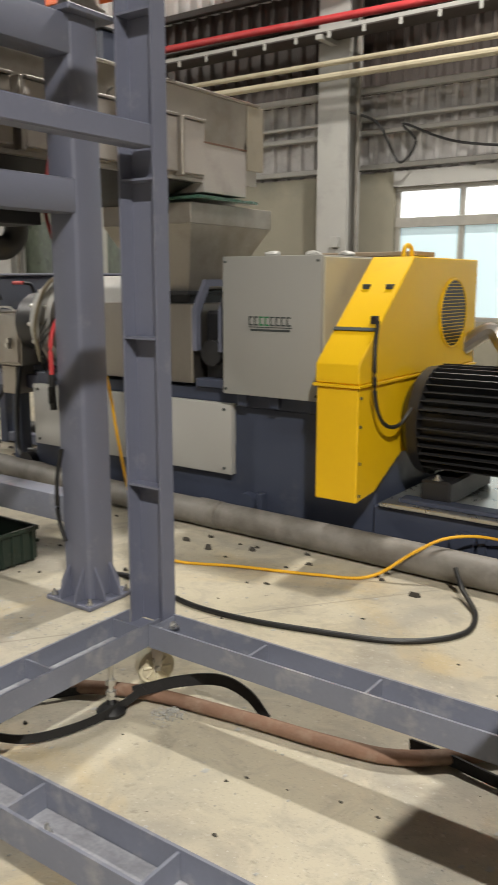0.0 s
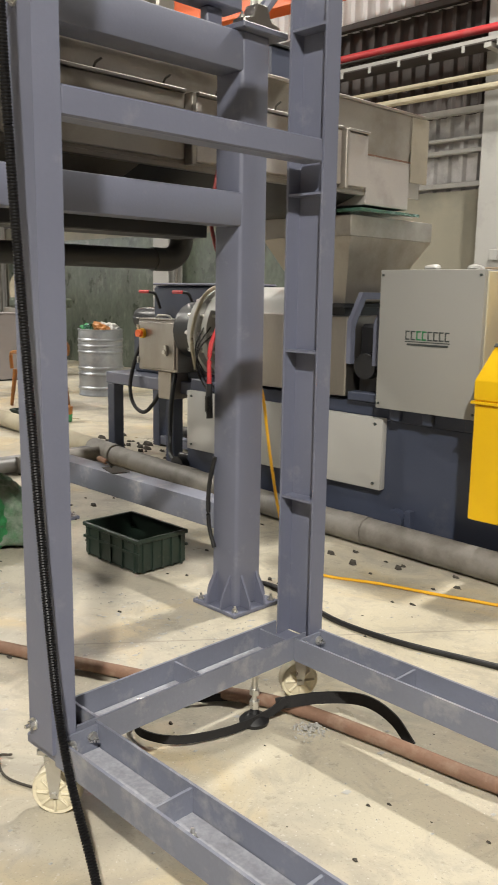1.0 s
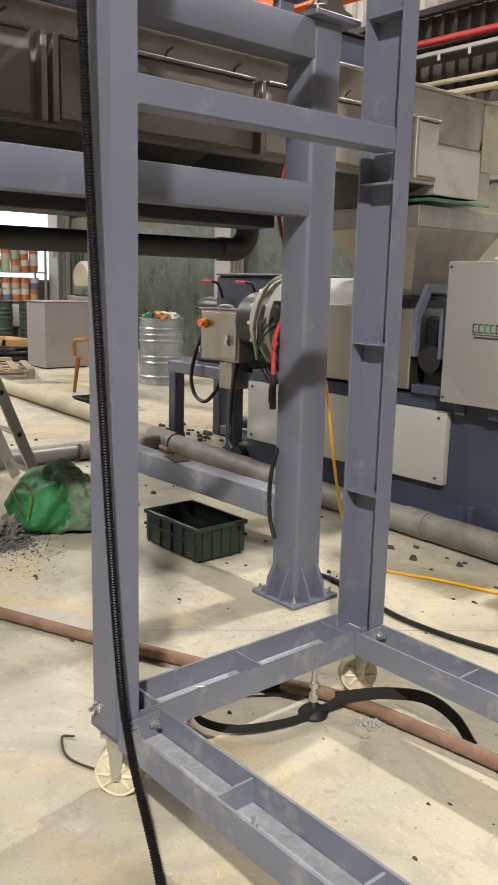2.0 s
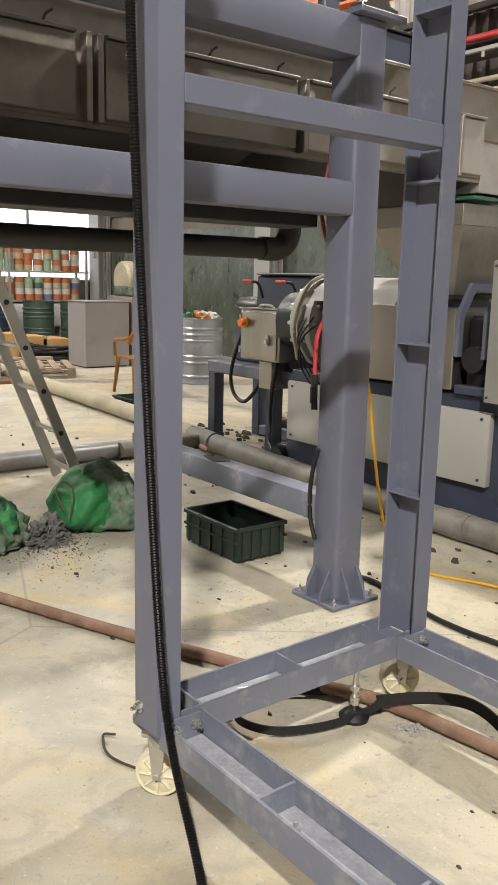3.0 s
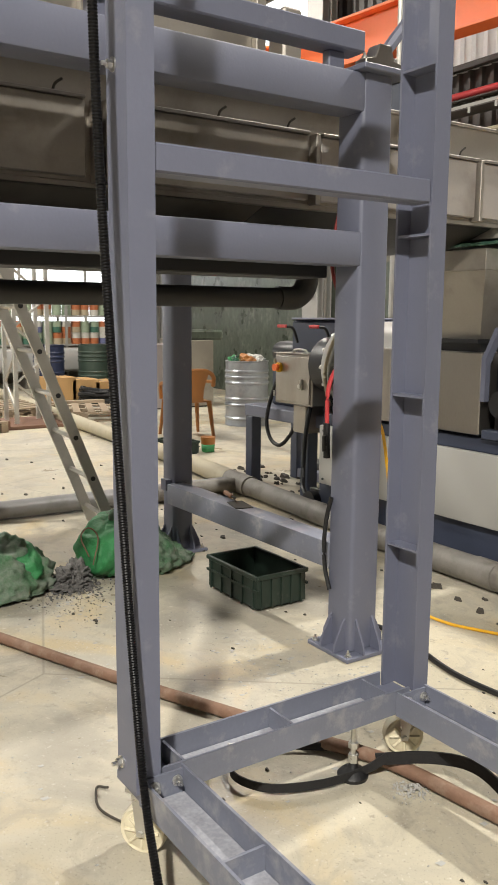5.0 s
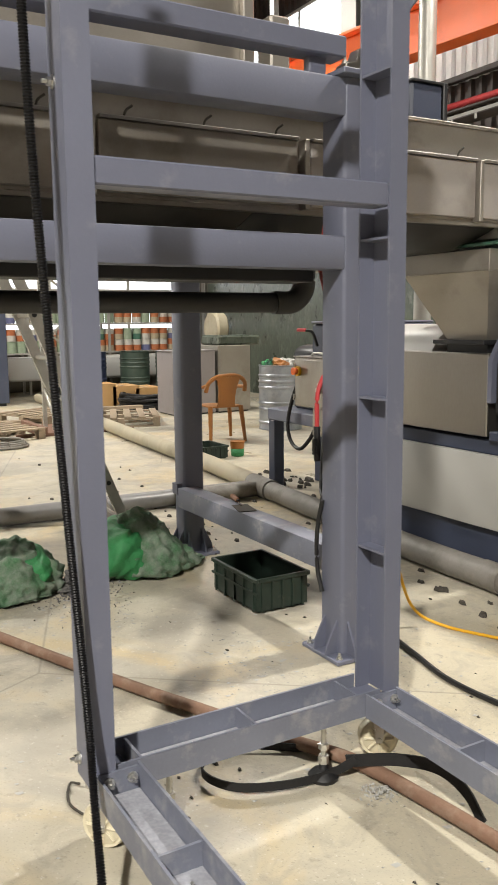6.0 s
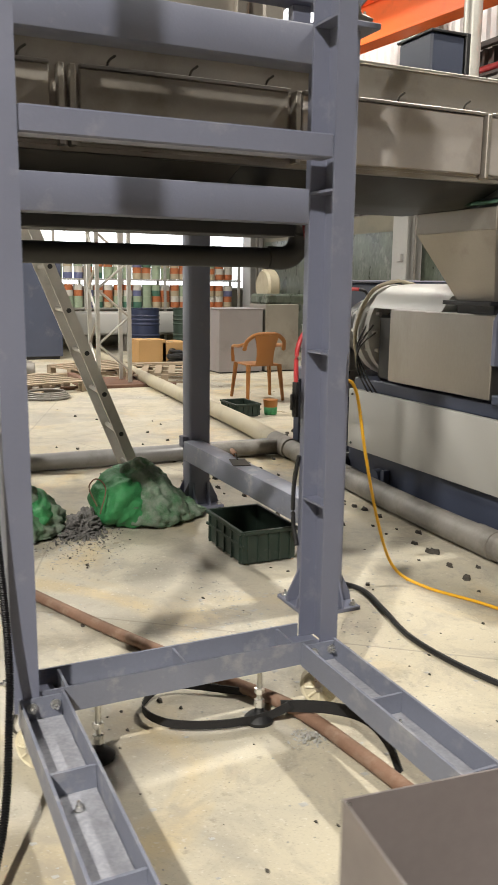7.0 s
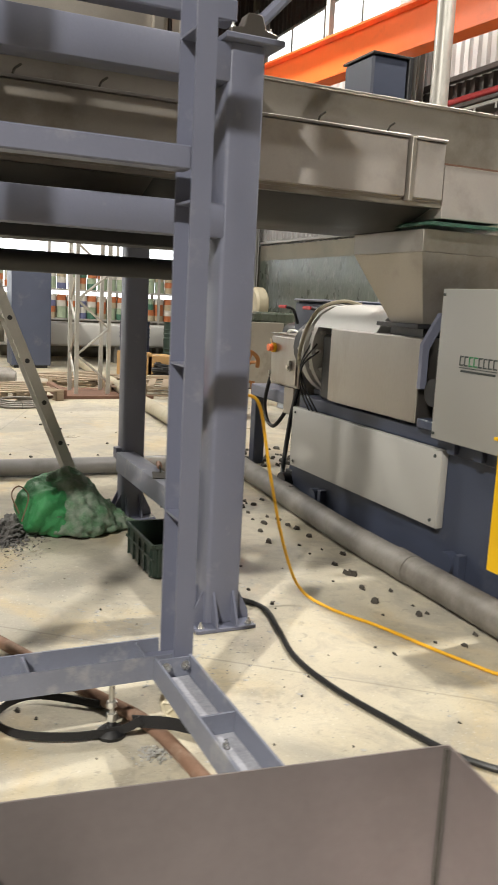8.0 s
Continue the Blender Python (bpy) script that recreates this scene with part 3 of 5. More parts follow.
def castor(x, y, turn):
    w = part("castor", box(-0.045, 0.045, -0.035, 0.035, 0.176, 0.193, 0.003), BRIGHT, frame_cart)
    w.matrix_basis = pose(x, y, 0, 0, 0, turn)
    for s in (-1, 1):
        part("fork", extrude_profile([(-0.026, 0.175), (0.026, 0.175), (0.011, 0.054), (-0.011, 0.054)], "y", s * 0.033 - 0.002, s * 0.033 + 0.002), BRIGHT, w)
    part("wheel", lathe([(0.016, -0.026), (0.05, -0.024), (0.056, -0.020), (0.064, -0.022), (0.068, -0.012), (0.066, 0), (0.068, 0.012), (0.064, 0.022), (0.056, 0.020), (0.05, 0.024), (0.016, 0.026)], (0, 0, 0.066), "y"), NYLON, w, "cream nylon wheel")
    spokes = bm_new()
    for i in range(8):
        a = i * math.pi / 4
        add_cyl(spokes, (math.cos(a) * 0.018, -0.027, 0.066 + math.sin(a) * 0.018), (math.cos(a) * 0.05, -0.026, 0.066 + math.sin(a) * 0.05), 0.005, seg=6)
    part("spokes", spokes, NYLON, w)
    part("axle", cyl((0, -0.042, 0.066), (0, 0.042, 0.066), 0.008, seg=10), BRIGHT, w)


castor(-1.905, 1.085, 40)
castor(-1.90, 2.045, 58)
castor(-0.08, 1.06, 0)
castor(-0.08, 2.02, 0)


def levelling_foot(x, y):
    f = part("levelling_foot", lathe([(0.048, 0.0), (0.05, 0.012), (0.036, 0.026), (0.018, 0.036), (0.012, 0.05)], (x, y, 0.0)), RUBBER, frame_cart, "black rubber levelling foot")
    part("spindle", cyl((x, y, 0.03), (x, y, BZ0 + 0.01), 0.009, seg=10), BRIGHT, f)
    part("nut", cyl((x, y, 0.052), (x, y, 0.078), 0.017, seg=6), BRIGHT, f)
    part("nut", cyl((x, y, 0.10), (x, y, 0.118), 0.017, seg=6), BRIGHT, f)


levelling_foot(-1.87, 1.80)
levelling_foot(-1.868, 1.261)

# ribbed conduit down the post
def even_steps(points, step):
    """Points at even steps along a smooth line."""
    fine = smooth_path(points, 60)
    out, left = [fine[0]], step
    for a, b in zip(fine, fine[1:]):
        d = (b - a).length
        while d >= left:
            a = a + (b - a) * (left / d)
            d -= left
            out.append(a)
            left = step
        left -= d
    return out


ribs = even_steps([(-1.745, 0.905, 3.0), (-1.75, 0.912, 2.0), (-1.76, 0.955, 1.16), (-1.76, 0.993, 0.52), (-1.68, 0.978, 0.28), (-1.46, 0.915, 0.09), (-1.2, 0.78, 0.022), (-0.9, 0.5, 0.022)], 0.0034)
solid("ribbed_conduit", tube(ribs, 0.0105, 10, ridges=0.11, raw=True), CONDUIT, "black ribbed flexible conduit hanging down the post", "conduit")
solid("bent_wire", tube([(-2.19, 1.10, 0.03), (-2.23, 1.08, 0.014), (-2.13, 1.05, 0.006), (-1.99, 1.10, 0.006), (-1.93, 1.13, 0.006)], 0.004, 6), GRIT, "short rusty bent wire on the floor", "wire")

# ---- the conveyor stand ----
stand = thing("conveyor_stand", "grey-blue steel stand of square posts and beams under the trough", "steel stand")
PX, PY = -2.678, 2.482


def stand_post(x, y, z1, sx=0.08, sy=0.078, ch=0.012):
    p = part("post", extrude_profile([(x - sx, y - sy + ch), (x - sx + ch, y - sy), (x + sx - ch, y - sy), (x + sx, y - sy + ch), (x + sx, y + sy - ch), (x + sx - ch, y + sy), (x - sx + ch, y + sy), (x - sx, y + sy - ch)], "z", 0.02, z1, 0.003), PAINT, stand)
    part("base_plate", box(x - 0.138, x + 0.138, y - 0.138, y + 0.138, 0.001, 0.02, 0.003), PAINT, p)
    for dx, dy in ((1, 0), (-1, 0), (0, 1), (0, -1)):
        for off in (-0.045, 0.045):
            prof = [(0, 0.021), (0.062, 0.021), (0.055, 0.06), (0, 0.17)]
            bm = extrude_profile(prof, "y", off - 0.005, off + 0.005)
            ang = math.atan2(dy, dx)
            bmesh.ops.rotate(bm, verts=bm.verts[:], cent=(0, 0, 0), matrix=Matrix.Rotation(ang, 3, "Z"))
            bmesh.ops.translate(bm, verts=bm.verts[:], vec=(x + dx * (sx - 0.001), y + dy * (sy - 0.001), 0))
            part("gusset", bm, PAINT, p)
    for dx, dy in ((1, 1), (1, -1), (-1, 1), (-1, -1)):
        hex_bolt(p, (x + dx * 0.112, y + dy * 0.112, 0.02), "z", 0.010)
    return p


stand_post(PX, PY, 2.44)
stand_post(-4.47, 2.59, 1.77, 0.07, 0.07)
stand_post(PX, -1.6, 2.44)
stand_post(-4.5, -1.5, 1.77, 0.07, 0.07)
part("side_beam", box(-2.70, -2.602, -1.52, PY - 0.050, 1.685, 1.822, 0.008, 2), PAINT, stand)
part("side_beam", box(-2.74, -2.602, -1.52, PY - 0.050, 2.290, 2.438, 0.008, 2), PAINT, stand)
part("side_beam", box(-4.53, -4.42, -1.42, 2.51, 1.775, 1.88, 0.008, 2), PAINT, stand)
part("low_beam", box(-4.399, PX - 0.083, 2.475, 2.595, 0.325, 0.45, 0.006, 2), PAINT_WORN, stand)
part("cross_beam", box(-4.399, PX - 0.083, 2.435, 2.53, 1.77, 1.845, 0.006), PAINT, stand)
part("cross_beam", box(-4.43, -2.71, -1.1, -1.0, 1.77, 1.845, 0.006), PAINT, stand)
part("upper_beam", box(-2.76, -2.65, -1.5, PY - 0.03, 2.53, 2.613, 0.006), PAINT, stand)
for y in (0.2, 1.3, 2.3):
    part("spacer", box(-2.735, -2.69, y, y + 0.08, 2.439, 2.529, 0.004), PAINT, stand)
part("bearing_plate", box(PX - 0.10, PX + 0.12, PY - 0.11, PY + 0.14, 2.441, 2.465, 0.004), PAINT, stand)
bearing = part("bearing_block", extrude_profile([(PY - 0.08, 2.466), (PY + 0.12, 2.466), (PY + 0.12, 2.49), (PY + 0.07, 2.50), (PY + 0.05, 2.555), (PY - 0.01, 2.555), (PY - 0.03, 2.50), (PY - 0.08, 2.49)], "x", PX + 0.02, PX + 0.09, 0.004), STEEL, stand, "cast bearing block")
for y in (PY - 0.06, PY + 0.1):
    hex_bolt(bearing, (PX + 0.055, y, 2.491), "z", 0.011)
part("diagonal_brace", tube([(PX + 0.04, PY + 0.05, 2.53), (PX - 0.05, PY + 0.45, 2.95)], 0.025, 8, raw=True), PAINT, stand)
part("bolt_tab", box(-4.49, -4.42, 2.48, 2.519, 0.40, 0.47, 0.003), PAINT, stand)
stand.scale.z = 0.982
trowel = thing("trowel", "old trowel with a wooden grip lying on the low beam", "trowel")
part("grip", lathe([(0.006, 0.0), (0.014, 0.008), (0.016, 0.04), (0.012, 0.07), (0.016, 0.105), (0.011, 0.125)], (0, 0, 0.020), "x", 14), WOOD_WORN, trowel, "worn brown wooden grip")
part("tang", tube([(0.12, 0, 0.020), (0.16, 0, 0.022), (0.17, 0, 0.012), (0.20, 0, 0.005)], 0.005, 8), GRIT, trowel)
part("blade", extrude_profile([(0.17, -0.045), (0.34, -0.05), (0.34, 0.05), (0.17, 0.045)], "z", 0.001, 0.004), GRIT, trowel, "dark steel blade")
trowel.matrix_basis = pose(-3.93, 2.60, 0.4425, 0, 0, -14)

# ---- the trough on the stand ----
trough = thing("steel_trough", "stained stainless steel trough with side boxes on the stand", "trough")
TX0, TX1 = -4.25, -2.98
part("floor_sheet", box(TX0, TX1 - 0.01, -1.6, 4.15, 1.95, 1.97), STEEL_DULL, trough)
part("side_sheet", box(TX1 - 0.022, TX1 - 0.012, -1.6, 4.34, 1.972, 2.43), STEEL_DULL, trough)
part("side_sheet", box(TX0, TX0 + 0.01, -1.6, 4.34, 1.972, 2.43), STEEL_DULL, trough)
part("rim", box(TX1 - 0.034, TX1 + 0.002, -1.6, 4.36, 2.431, 2.446, 0.003), STEEL, trough)
part("rim", box(TX0 - 0.02, TX0 + 0.02, -1.6, 4.36, 2.431, 2.446, 0.003), STEEL, trough)
part("end_sheet", extrude_profile([(4.30, 2.43), (4.34, 2.43), (4.19, 2.0), (4.15, 2.0)], "x", TX0, TX1 - 0.012), STEEL_DULL, trough)
for y0, y1 in ((-1.5, 0.4), (0.47, 1.46), (1.58, 2.50), (2.57, 3.575), (3.615, 3.80)):
    sb = part("side_box", box(TX1 - 0.011, TX1 + 0.02, y0, y1, 1.985, 2.262, 0.004), STEEL_PALE if y0 > 2.5 else STEEL_DULL, trough)
    part("lip", box(TX1 - 0.008, TX1 + 0.035, y0, y1, 2.264, 2.278, 0.003), STEEL, sb)
    for k in range(3):
        u = y0 + (y1 - y0) * (0.12 + 0.38 * k)
        if y1 - y0 > 0.5:
            part("wing_clamp", tube([(TX1 + 0.01, u, 2.28), (TX1 + 0.012, u + 0.01, 2.305), (TX1 + 0.015, u + 0.035, 2.325)], 0.005, 6), GRIT, sb)
for y in (0.43, 1.5, 1.545, 2.535, 3.595):
    part("flange_strip", box(TX1 - 0.01, TX1 + 0.045, y - 0.012, y + 0.012, 1.965, 2.27, 0.003), STEEL_DULL, trough)
part("outlet", box(-3.55, TX1 - 0.02, 3.83, 4.20, 1.90, 1.948), STEEL, trough)
# flap is browner than the side sheet: its shadow is in the colour
part("end_flap", box(TX1 - 0.011, TX1 - 0.005, 4.235, 4.405, 2.06, 2.43, 0.002), STEEL_TAN, trough, "end flap with its shadow put into the brown colour")
part("seam", box(TX1 - 0.0075, TX1 - 0.003, 3.82, 4.232, 2.166, 2.174), RUST, trough, "rusty welded seam")
part("outlet_skirt", box(-3.4, TX1 - 0.006, 3.822, 4.225, 1.90, 2.165, 0.003), STEEL_PALE, trough)
# belly split by colour: tan where lit, near-black for shade beyond y 2.3
part("belly", extrude_profile([(-4.1, 1.949), (-3.02, 1.949), (-3.3, 1.85), (-3.9, 1.85)], "y", -1.4, 2.30), STEEL_TAN, trough)
part("belly", extrude_profile([(-4.1, 1.949), (-3.02, 1.949), (-3.3, 1.85), (-3.9, 1.85)], "y", 2.302, 3.78), PIPE_AND_SHADE_DARK, trough)
part("hood", box(-4.20, -3.12, -1.55, 2.38, 2.447, 3.25, 0.01), STEEL_DULL, trough, "brown stained hood sheet")
for y in (-0.6, 0.45, 1.5, 2.3):
    part("hood_rib", box(-3.119, -3.08, y, y + 0.05, 2.45, 3.24, 0.004), STEEL_DULL, trough)
part("gearbox_bracket", box(-3.14, -3.02, 2.40, 2.50, 2.45, 2.8, 0.01), STEEL_DULL, trough)
solid("acrylic_sheet", box(-3.62, -3.0, 3.69, 4.25, 1.838, 1.856, 0.002), GLASSY, "green-edged clear acrylic sheet between chute and hopper", "sheet")
solid("vertical_duct", cyl((-5.84, 5.70, 0.0), (-5.84, 5.70, ZC), 0.08, seg=24), ALU, "bright round vertical pipe standing behind the machine", "pipe")
vb = thing("drive_motor_box", "dark grey motor housing with a black end above the trough", "motor")
part("housing", box(-4.1, -3.78, 3.36, 3.60, 2.45, 2.84, 0.012), DARK_BLUE, vb)
part("cover", box(-4.11, -3.77, 3.601, 3.635, 2.47, 2.86, 0.006), BLACK, vb)
part("lid", box(-4.115, -3.765, 3.35, 3.60, 2.841, 2.855, 0.003), BLACK, vb)
trough.location, trough.scale.z = (-0.055, -0.042, 0), 0.988
# dark return duct under the trough
vb.location.y = 0.4
duct = thing("return_duct", "dark grey round duct with an elbow under the trough", "duct")
part("duct_run", cyl((-3.3, -1.6, 1.54), (-3.3, 2.56, 1.54), 0.048, seg=18), PIPE_AND_SHADE_DARK, duct)
part("elbow", tube([(-3.3, 2.50, 1.54), (-3.3, 2.61, 1.545), (-3.3, 2.67, 1.60), (-3.3, 2.68, 1.70), (-3.3, 2.68, 1.83)], 0.056, 16), PIPE_AND_SHADE_DARK, duct)
# tray coloured black and a strip added to give the beam's underside its shade
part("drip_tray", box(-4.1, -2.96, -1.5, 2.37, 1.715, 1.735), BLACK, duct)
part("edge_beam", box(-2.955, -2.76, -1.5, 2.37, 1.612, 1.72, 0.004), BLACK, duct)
air_hose = thing("air_hose", "red air hose with a black blow gun hanging at the post", "hose")
part("hose", tube([(-2.80, 2.56, 2.35), (-2.80, 2.53, 2.15), (-2.805, 2.475, 1.93), (-2.81, 2.435, 1.72), (-2.80, 2.445, 1.60), (-2.79, 2.50, 1.45), (-2.785, 2.46, 1.25)], 0.009, 8), RED_DARK, air_hose)
part("hose_end", tube([(-2.785, 2.46, 1.25), (-2.768, 2.396, 1.15), (-2.765, 2.389, 1.0)], 0.010, 8), RED, air_hose, "bright red hose end")
gun = part("blow_gun", tube([(-2.765, 2.389, 1.0), (-2.762, 2.386, 0.93), (-2.755, 2.384, 0.85)], 0.015, 10), BLACK, air_hose, "black blow gun")
part("trigger", box(-2.760, -2.742, 2.358, 2.372, 0.88, 0.95, 0.003), BLACK, gun)
solid("floor_cable", tube([(-2.95, 2.62, 0.012), (-2.74, 2.74, 0.012), (-2.48, 2.70, 0.012), (-2.21, 2.64, 0.012), (-1.95, 2.65, 0.012), (-1.68, 2.71, 0.012), (-1.34, 2.82, 0.012), (-1.16, 3.02, 0.012), (-1.18, 3.24, 0.012), (-1.30, 3.40, 0.05), (-1.36, 3.46, 0.12)], 0.0118, 10), RUBBER, "black rubber cable looping over the floor", "cable")
solid("black_lead", tube([(-2.73, 2.394, 0.68), (-2.757, 2.391, 0.58), (-2.768, 2.390, 0.47), (-2.760, 2.391, 0.36), (-2.73, 2.394, 0.27)], 0.010, 8), RUBBER, "short black lead looped against the post", "cable")

# ---- the extruder ----
ext = thing("extruder", "long plastics extruder on a dark blue base with white panels", "extruder")
part("base_frame", box(-4.62, -1.95, 3.86, 4.75, 0.05, 0.69, 0.01), DARK_BLUE, ext)
part("base_frame", box(-1.945, 1.6, 3.83, 4.75, 0.05, 0.25, 0.008), DARK_BLUE, ext)
part("motor_plate", box(-1.90, 1.2, 3.80, 4.72, 0.252, 0.275, 0.004), BRIGHT, ext)
for x in (-4.2, -2.75, -1.45, 0.6):
    roller = part("foot_roller", cyl((x, 3.80, 0.13), (x, 3.858, 0.13), 0.062, seg=20), DARK_BLUE, ext)
    part("bracket", box(x + 0.07, x + 0.11, 3.81, 3.858, 0.06, 0.2, 0.003), DARK_BLUE, ext)
for x0, x1 in ((-4.56, -2.855),):
    pn = part("side_panel", box(x0, x1, 3.81, 3.858, 0.284, 0.700, 0.006, 2), WHITE, ext, "off-white sheet steel panel")
    for dx in (0.05, x1 - x0 - 0.05):
        for z in (0.32, 0.665):
            part("screw", cyl((x0 + dx, 3.803, z), (x0 + dx, 3.812, z), 0.009, seg=8), INK, pn)
part("deck_rail", box(-4.6, -2.3, 3.88, 4.72, 0.692, 0.775, 0.006), DARK_BLUE, ext)
# barrel and its covers
part("barrel_cover", box(-4.14, -3.16, 3.84, 4.50, 0.795, 1.262, 0.006), STEEL, ext, "brushed stainless heat cover")
part("barrel_top", extrude_profile([(3.86, 1.263), (3.92, 1.345), (4.02, 1.405), (4.18, 1.425), (4.32, 1.405), (4.42, 1.345), (4.48, 1.263)], "x", -4.42, -3.64), WHITE, ext, "white curved barrel cover")
part("barrel", cyl((-4.9, 4.17, 1.1), (-4.15, 4.17, 1.1), 0.21), BLACK, ext)
clamp = part("die_flange", lathe([(0.2, -4.62), (0.31, -4.62), (0.32, -4.6), (0.32, -4.53), (0.27, -4.52), (0.27, -4.47), (0.32, -4.46), (0.325, -4.40), (0.2, -4.39)], (0, 4.17, 1.1), "x", 36), WHITE, ext, "white clamp flange ring")
for i in range(14):
    a = i * 2 * math.pi / 14
    part("bolt", cyl((-4.66, 4.17 + 0.285 * math.cos(a), 1.1 + 0.285 * math.sin(a)), (-4.36, 4.17 + 0.285 * math.cos(a), 1.1 + 0.285 * math.sin(a)), 0.014, seg=8), BRIGHT, clamp)
part("hose_loop", tube([(-4.5, 3.84, 0.85), (-4.52, 3.82, 1.1), (-4.5, 3.92, 1.36), (-4.48, 4.1, 1.44), (-4.46, 4.25, 1.42)], 0.014, 8), PIPE_CREAM, clamp, "cream hose round the flange")
for k in range(3):
    part("lead", tube([(-4.42 + 0.03 * k, 3.88, 1.20 - 0.05 * k), (-4.46 + 0.03 * k, 3.80 - 0.008 * k, 1.0), (-4.36 - 0.03 * k, 3.80 - 0.006 * k, 0.84), (-4.26 - 0.02 * k, 3.84, 0.70 - 0.03 * k)], 0.006, 6), RUBBER, clamp)
part("adapter_block", box(-4.36, -4.16, 3.90, 4.46, 0.78, 1.22, 0.02), BLACK, ext)
# feed throat
part("throat", box(-3.13, -2.93, 3.92, 4.5, 0.778, 1.22, 0.02), BLACK, ext)
for x in (-3.15, -2.96):
    part("throat_guard", extrude_profile([(3.83, 0.99), (3.83, 1.23), (3.93, 1.40), (4.4, 1.40), (4.4, 1.36), (3.96, 1.36), (3.87, 1.20), (3.87, 0.99)], "x", x, x + 0.03), PAINT, ext)
part("throat_pipe", cyl((-3.03, 3.85, 0.98), (-3.03, 3.92, 0.98), 0.075), BLACK, ext)
part("throat_plate", box(-3.14, -2.91, 3.84, 3.918, 0.778, 0.83, 0.006), DARK_BLUE, ext)


ext.location.y = -0.033


def frustum(x0, x1, y0, y1, z0, X0_, X1_, Y0_, Y1_, z1):
    bm = bm_new()
    lo = [bm.verts.new(p) for p in ((x0, y0, z0), (x1, y0, z0), (x1, y1, z0), (x0, y1, z0))]
    hi = [bm.verts.new(p) for p in ((X0_, Y0_, z1), (X1_, Y0_, z1), (X1_, Y1_, z1), (X0_, Y1_, z1))]
    for i in range(4):
        bm.faces.new((lo[i], lo[(i + 1) % 4], hi[(i + 1) % 4], hi[i]))
    bm.faces.new(lo[::-1])
    bm.faces.new(hi)
    return bm


hopper = thing("feed_hopper", "stained stainless feed hopper above the barrel", "hopper")
part("cone", frustum(-3.53, -3.215, 3.85, 4.20, 1.335, -3.765, -3.085, 3.715, 4.51, 1.708), STEEL_DULL, hopper)
part("collar", box(-3.767, -3.083, 3.713, 4.512, 1.709, 1.825, 0.003), STEEL_DULL, hopper)
part("neck_flange", box(-3.60, -3.19, 3.80, 4.25, 1.310, 1.334, 0.002), BLACK, hopper)
part("neck", box(-3.54, -3.22, 3.86, 4.19, 1.262, 1.309), BLACK, hopper)
gear = thing("gearbox_cover", "warm grey sheet metal gearbox housing with a printed label", "gearbox")
part("housing", box(-2.89, -2.265, 3.77, 4.75, 0.782, 1.528, 0.006, 2), GREY_PANEL, gear)
part("side_cover", box(-2.264, -2.255, 3.79, 4.75, 0.80, 1.52, 0.003), TAN, gear, "cream side cover")
part("skirt", box(-2.86, -2.27, 3.86, 4.7, 0.70, 0.781, 0.005), DARK_BLUE, gear)
for x in (-2.83, -2.62, -2.36):
    part("foot_bracket", box(x, x + 0.06, 3.83, 3.90, 0.71, 0.78, 0.004), DARK_BLUE, gear)
for x in (-2.87, -2.285):
    for z in (0.81, 1.50):
        part("screw", cyl((x, 3.763, z), (x, 3.771, z), 0.007, seg=8), INK, gear)


def bar(parent, x0, x1, z0, z1, mat, y=3.767):
    part("printed_bar", box(x0, x1, y, y + 0.0025, z0, z1), mat, parent)


# printed label: plain bars in its colours
for k in range(8):
    u = -2.712 + 0.0345 * k
    bar(gear, u, u + 0.006, 1.165, 1.213, INK_GREEN if k in (2, 3) else INK)
    bar(gear, u + 0.007, u + 0.026, 1.206, 1.213, INK_GREEN if k in (2, 3) else INK)
    bar(gear, u + 0.007, u + 0.026, 1.165, 1.172, INK_GREEN if k in (2, 3) else INK)
bar(gear, -2.712, -2.44, 1.154, 1.158, INK)
bar(gear, -2.70, -2.45, 1.136, 1.146, INK)
for i, x in enumerate((-2.72, -2.52, -2.36)):
    bm = bm_new()
    blob(bm, (x, 4.0 + 0.1 * i, 1.538), (0.05, 0.04, 0.02), i, 0.3, 2)
    solid("rag", bm, WHITE, "crumpled white rag on the gearbox housing", "rag", "rags")
solid("plank", box(-2.75, -2.05, 4.45, 4.7, 1.530, 1.556, 0.004), WOOD, "thin brown plank on top of the housing", "plank")

gear.location = (0.045, -0.08, -0.008)
guard = thing("belt_guard", "bright yellow sheet steel belt guard with a round grille", "belt guard")
GX0, GX1 = -2.165, -1.925
part("upper_shell", extrude_profile([(3.60, 0.905), (3.60, 1.0), (4.17, 1.515), (5.08, 1.515), (5.08, 0.905)], "x", GX0, GX1, 0.006), YELLOW, guard)
part("lower_shell", extrude_profile([(3.605, 0.324), (3.605, 0.888), (5.06, 0.888), (5.06, 0.5), (4.1, 0.5), (3.80, 0.344)], "x", GX0 + 0.005, GX1 - 0.004, 0.006), YELLOW, guard)
part("seam_flange", box(GX0 - 0.008, GX1 + 0.012, 3.588, 5.09, 0.889, 0.904, 0.003), YELLOW, guard)
part("slope_seam", extrude_profile([(3.76, 1.150), (3.775, 1.164), (3.770, 1.168), (3.755, 1.154)], "x", GX0 + 0.003, GX1 - 0.003), INK, guard)
grille = part("grille", cyl((GX1 + 0.001, 4.72, 1.21), (GX1 + 0.004, 4.72, 1.21), 0.185, seg=36), BLACK, guard, "round black ventilation grille")
for i in range(19):
    z = -0.168 + 0.0187 * i
    half = math.sqrt(max(0.0, 0.185 ** 2 - z * z))
    part("slat", box(GX1 + 0.004, GX1 + 0.009, 4.72 - half, 4.72 + half, 1.2085 + z, 1.2115 + z), YELLOW, grille)
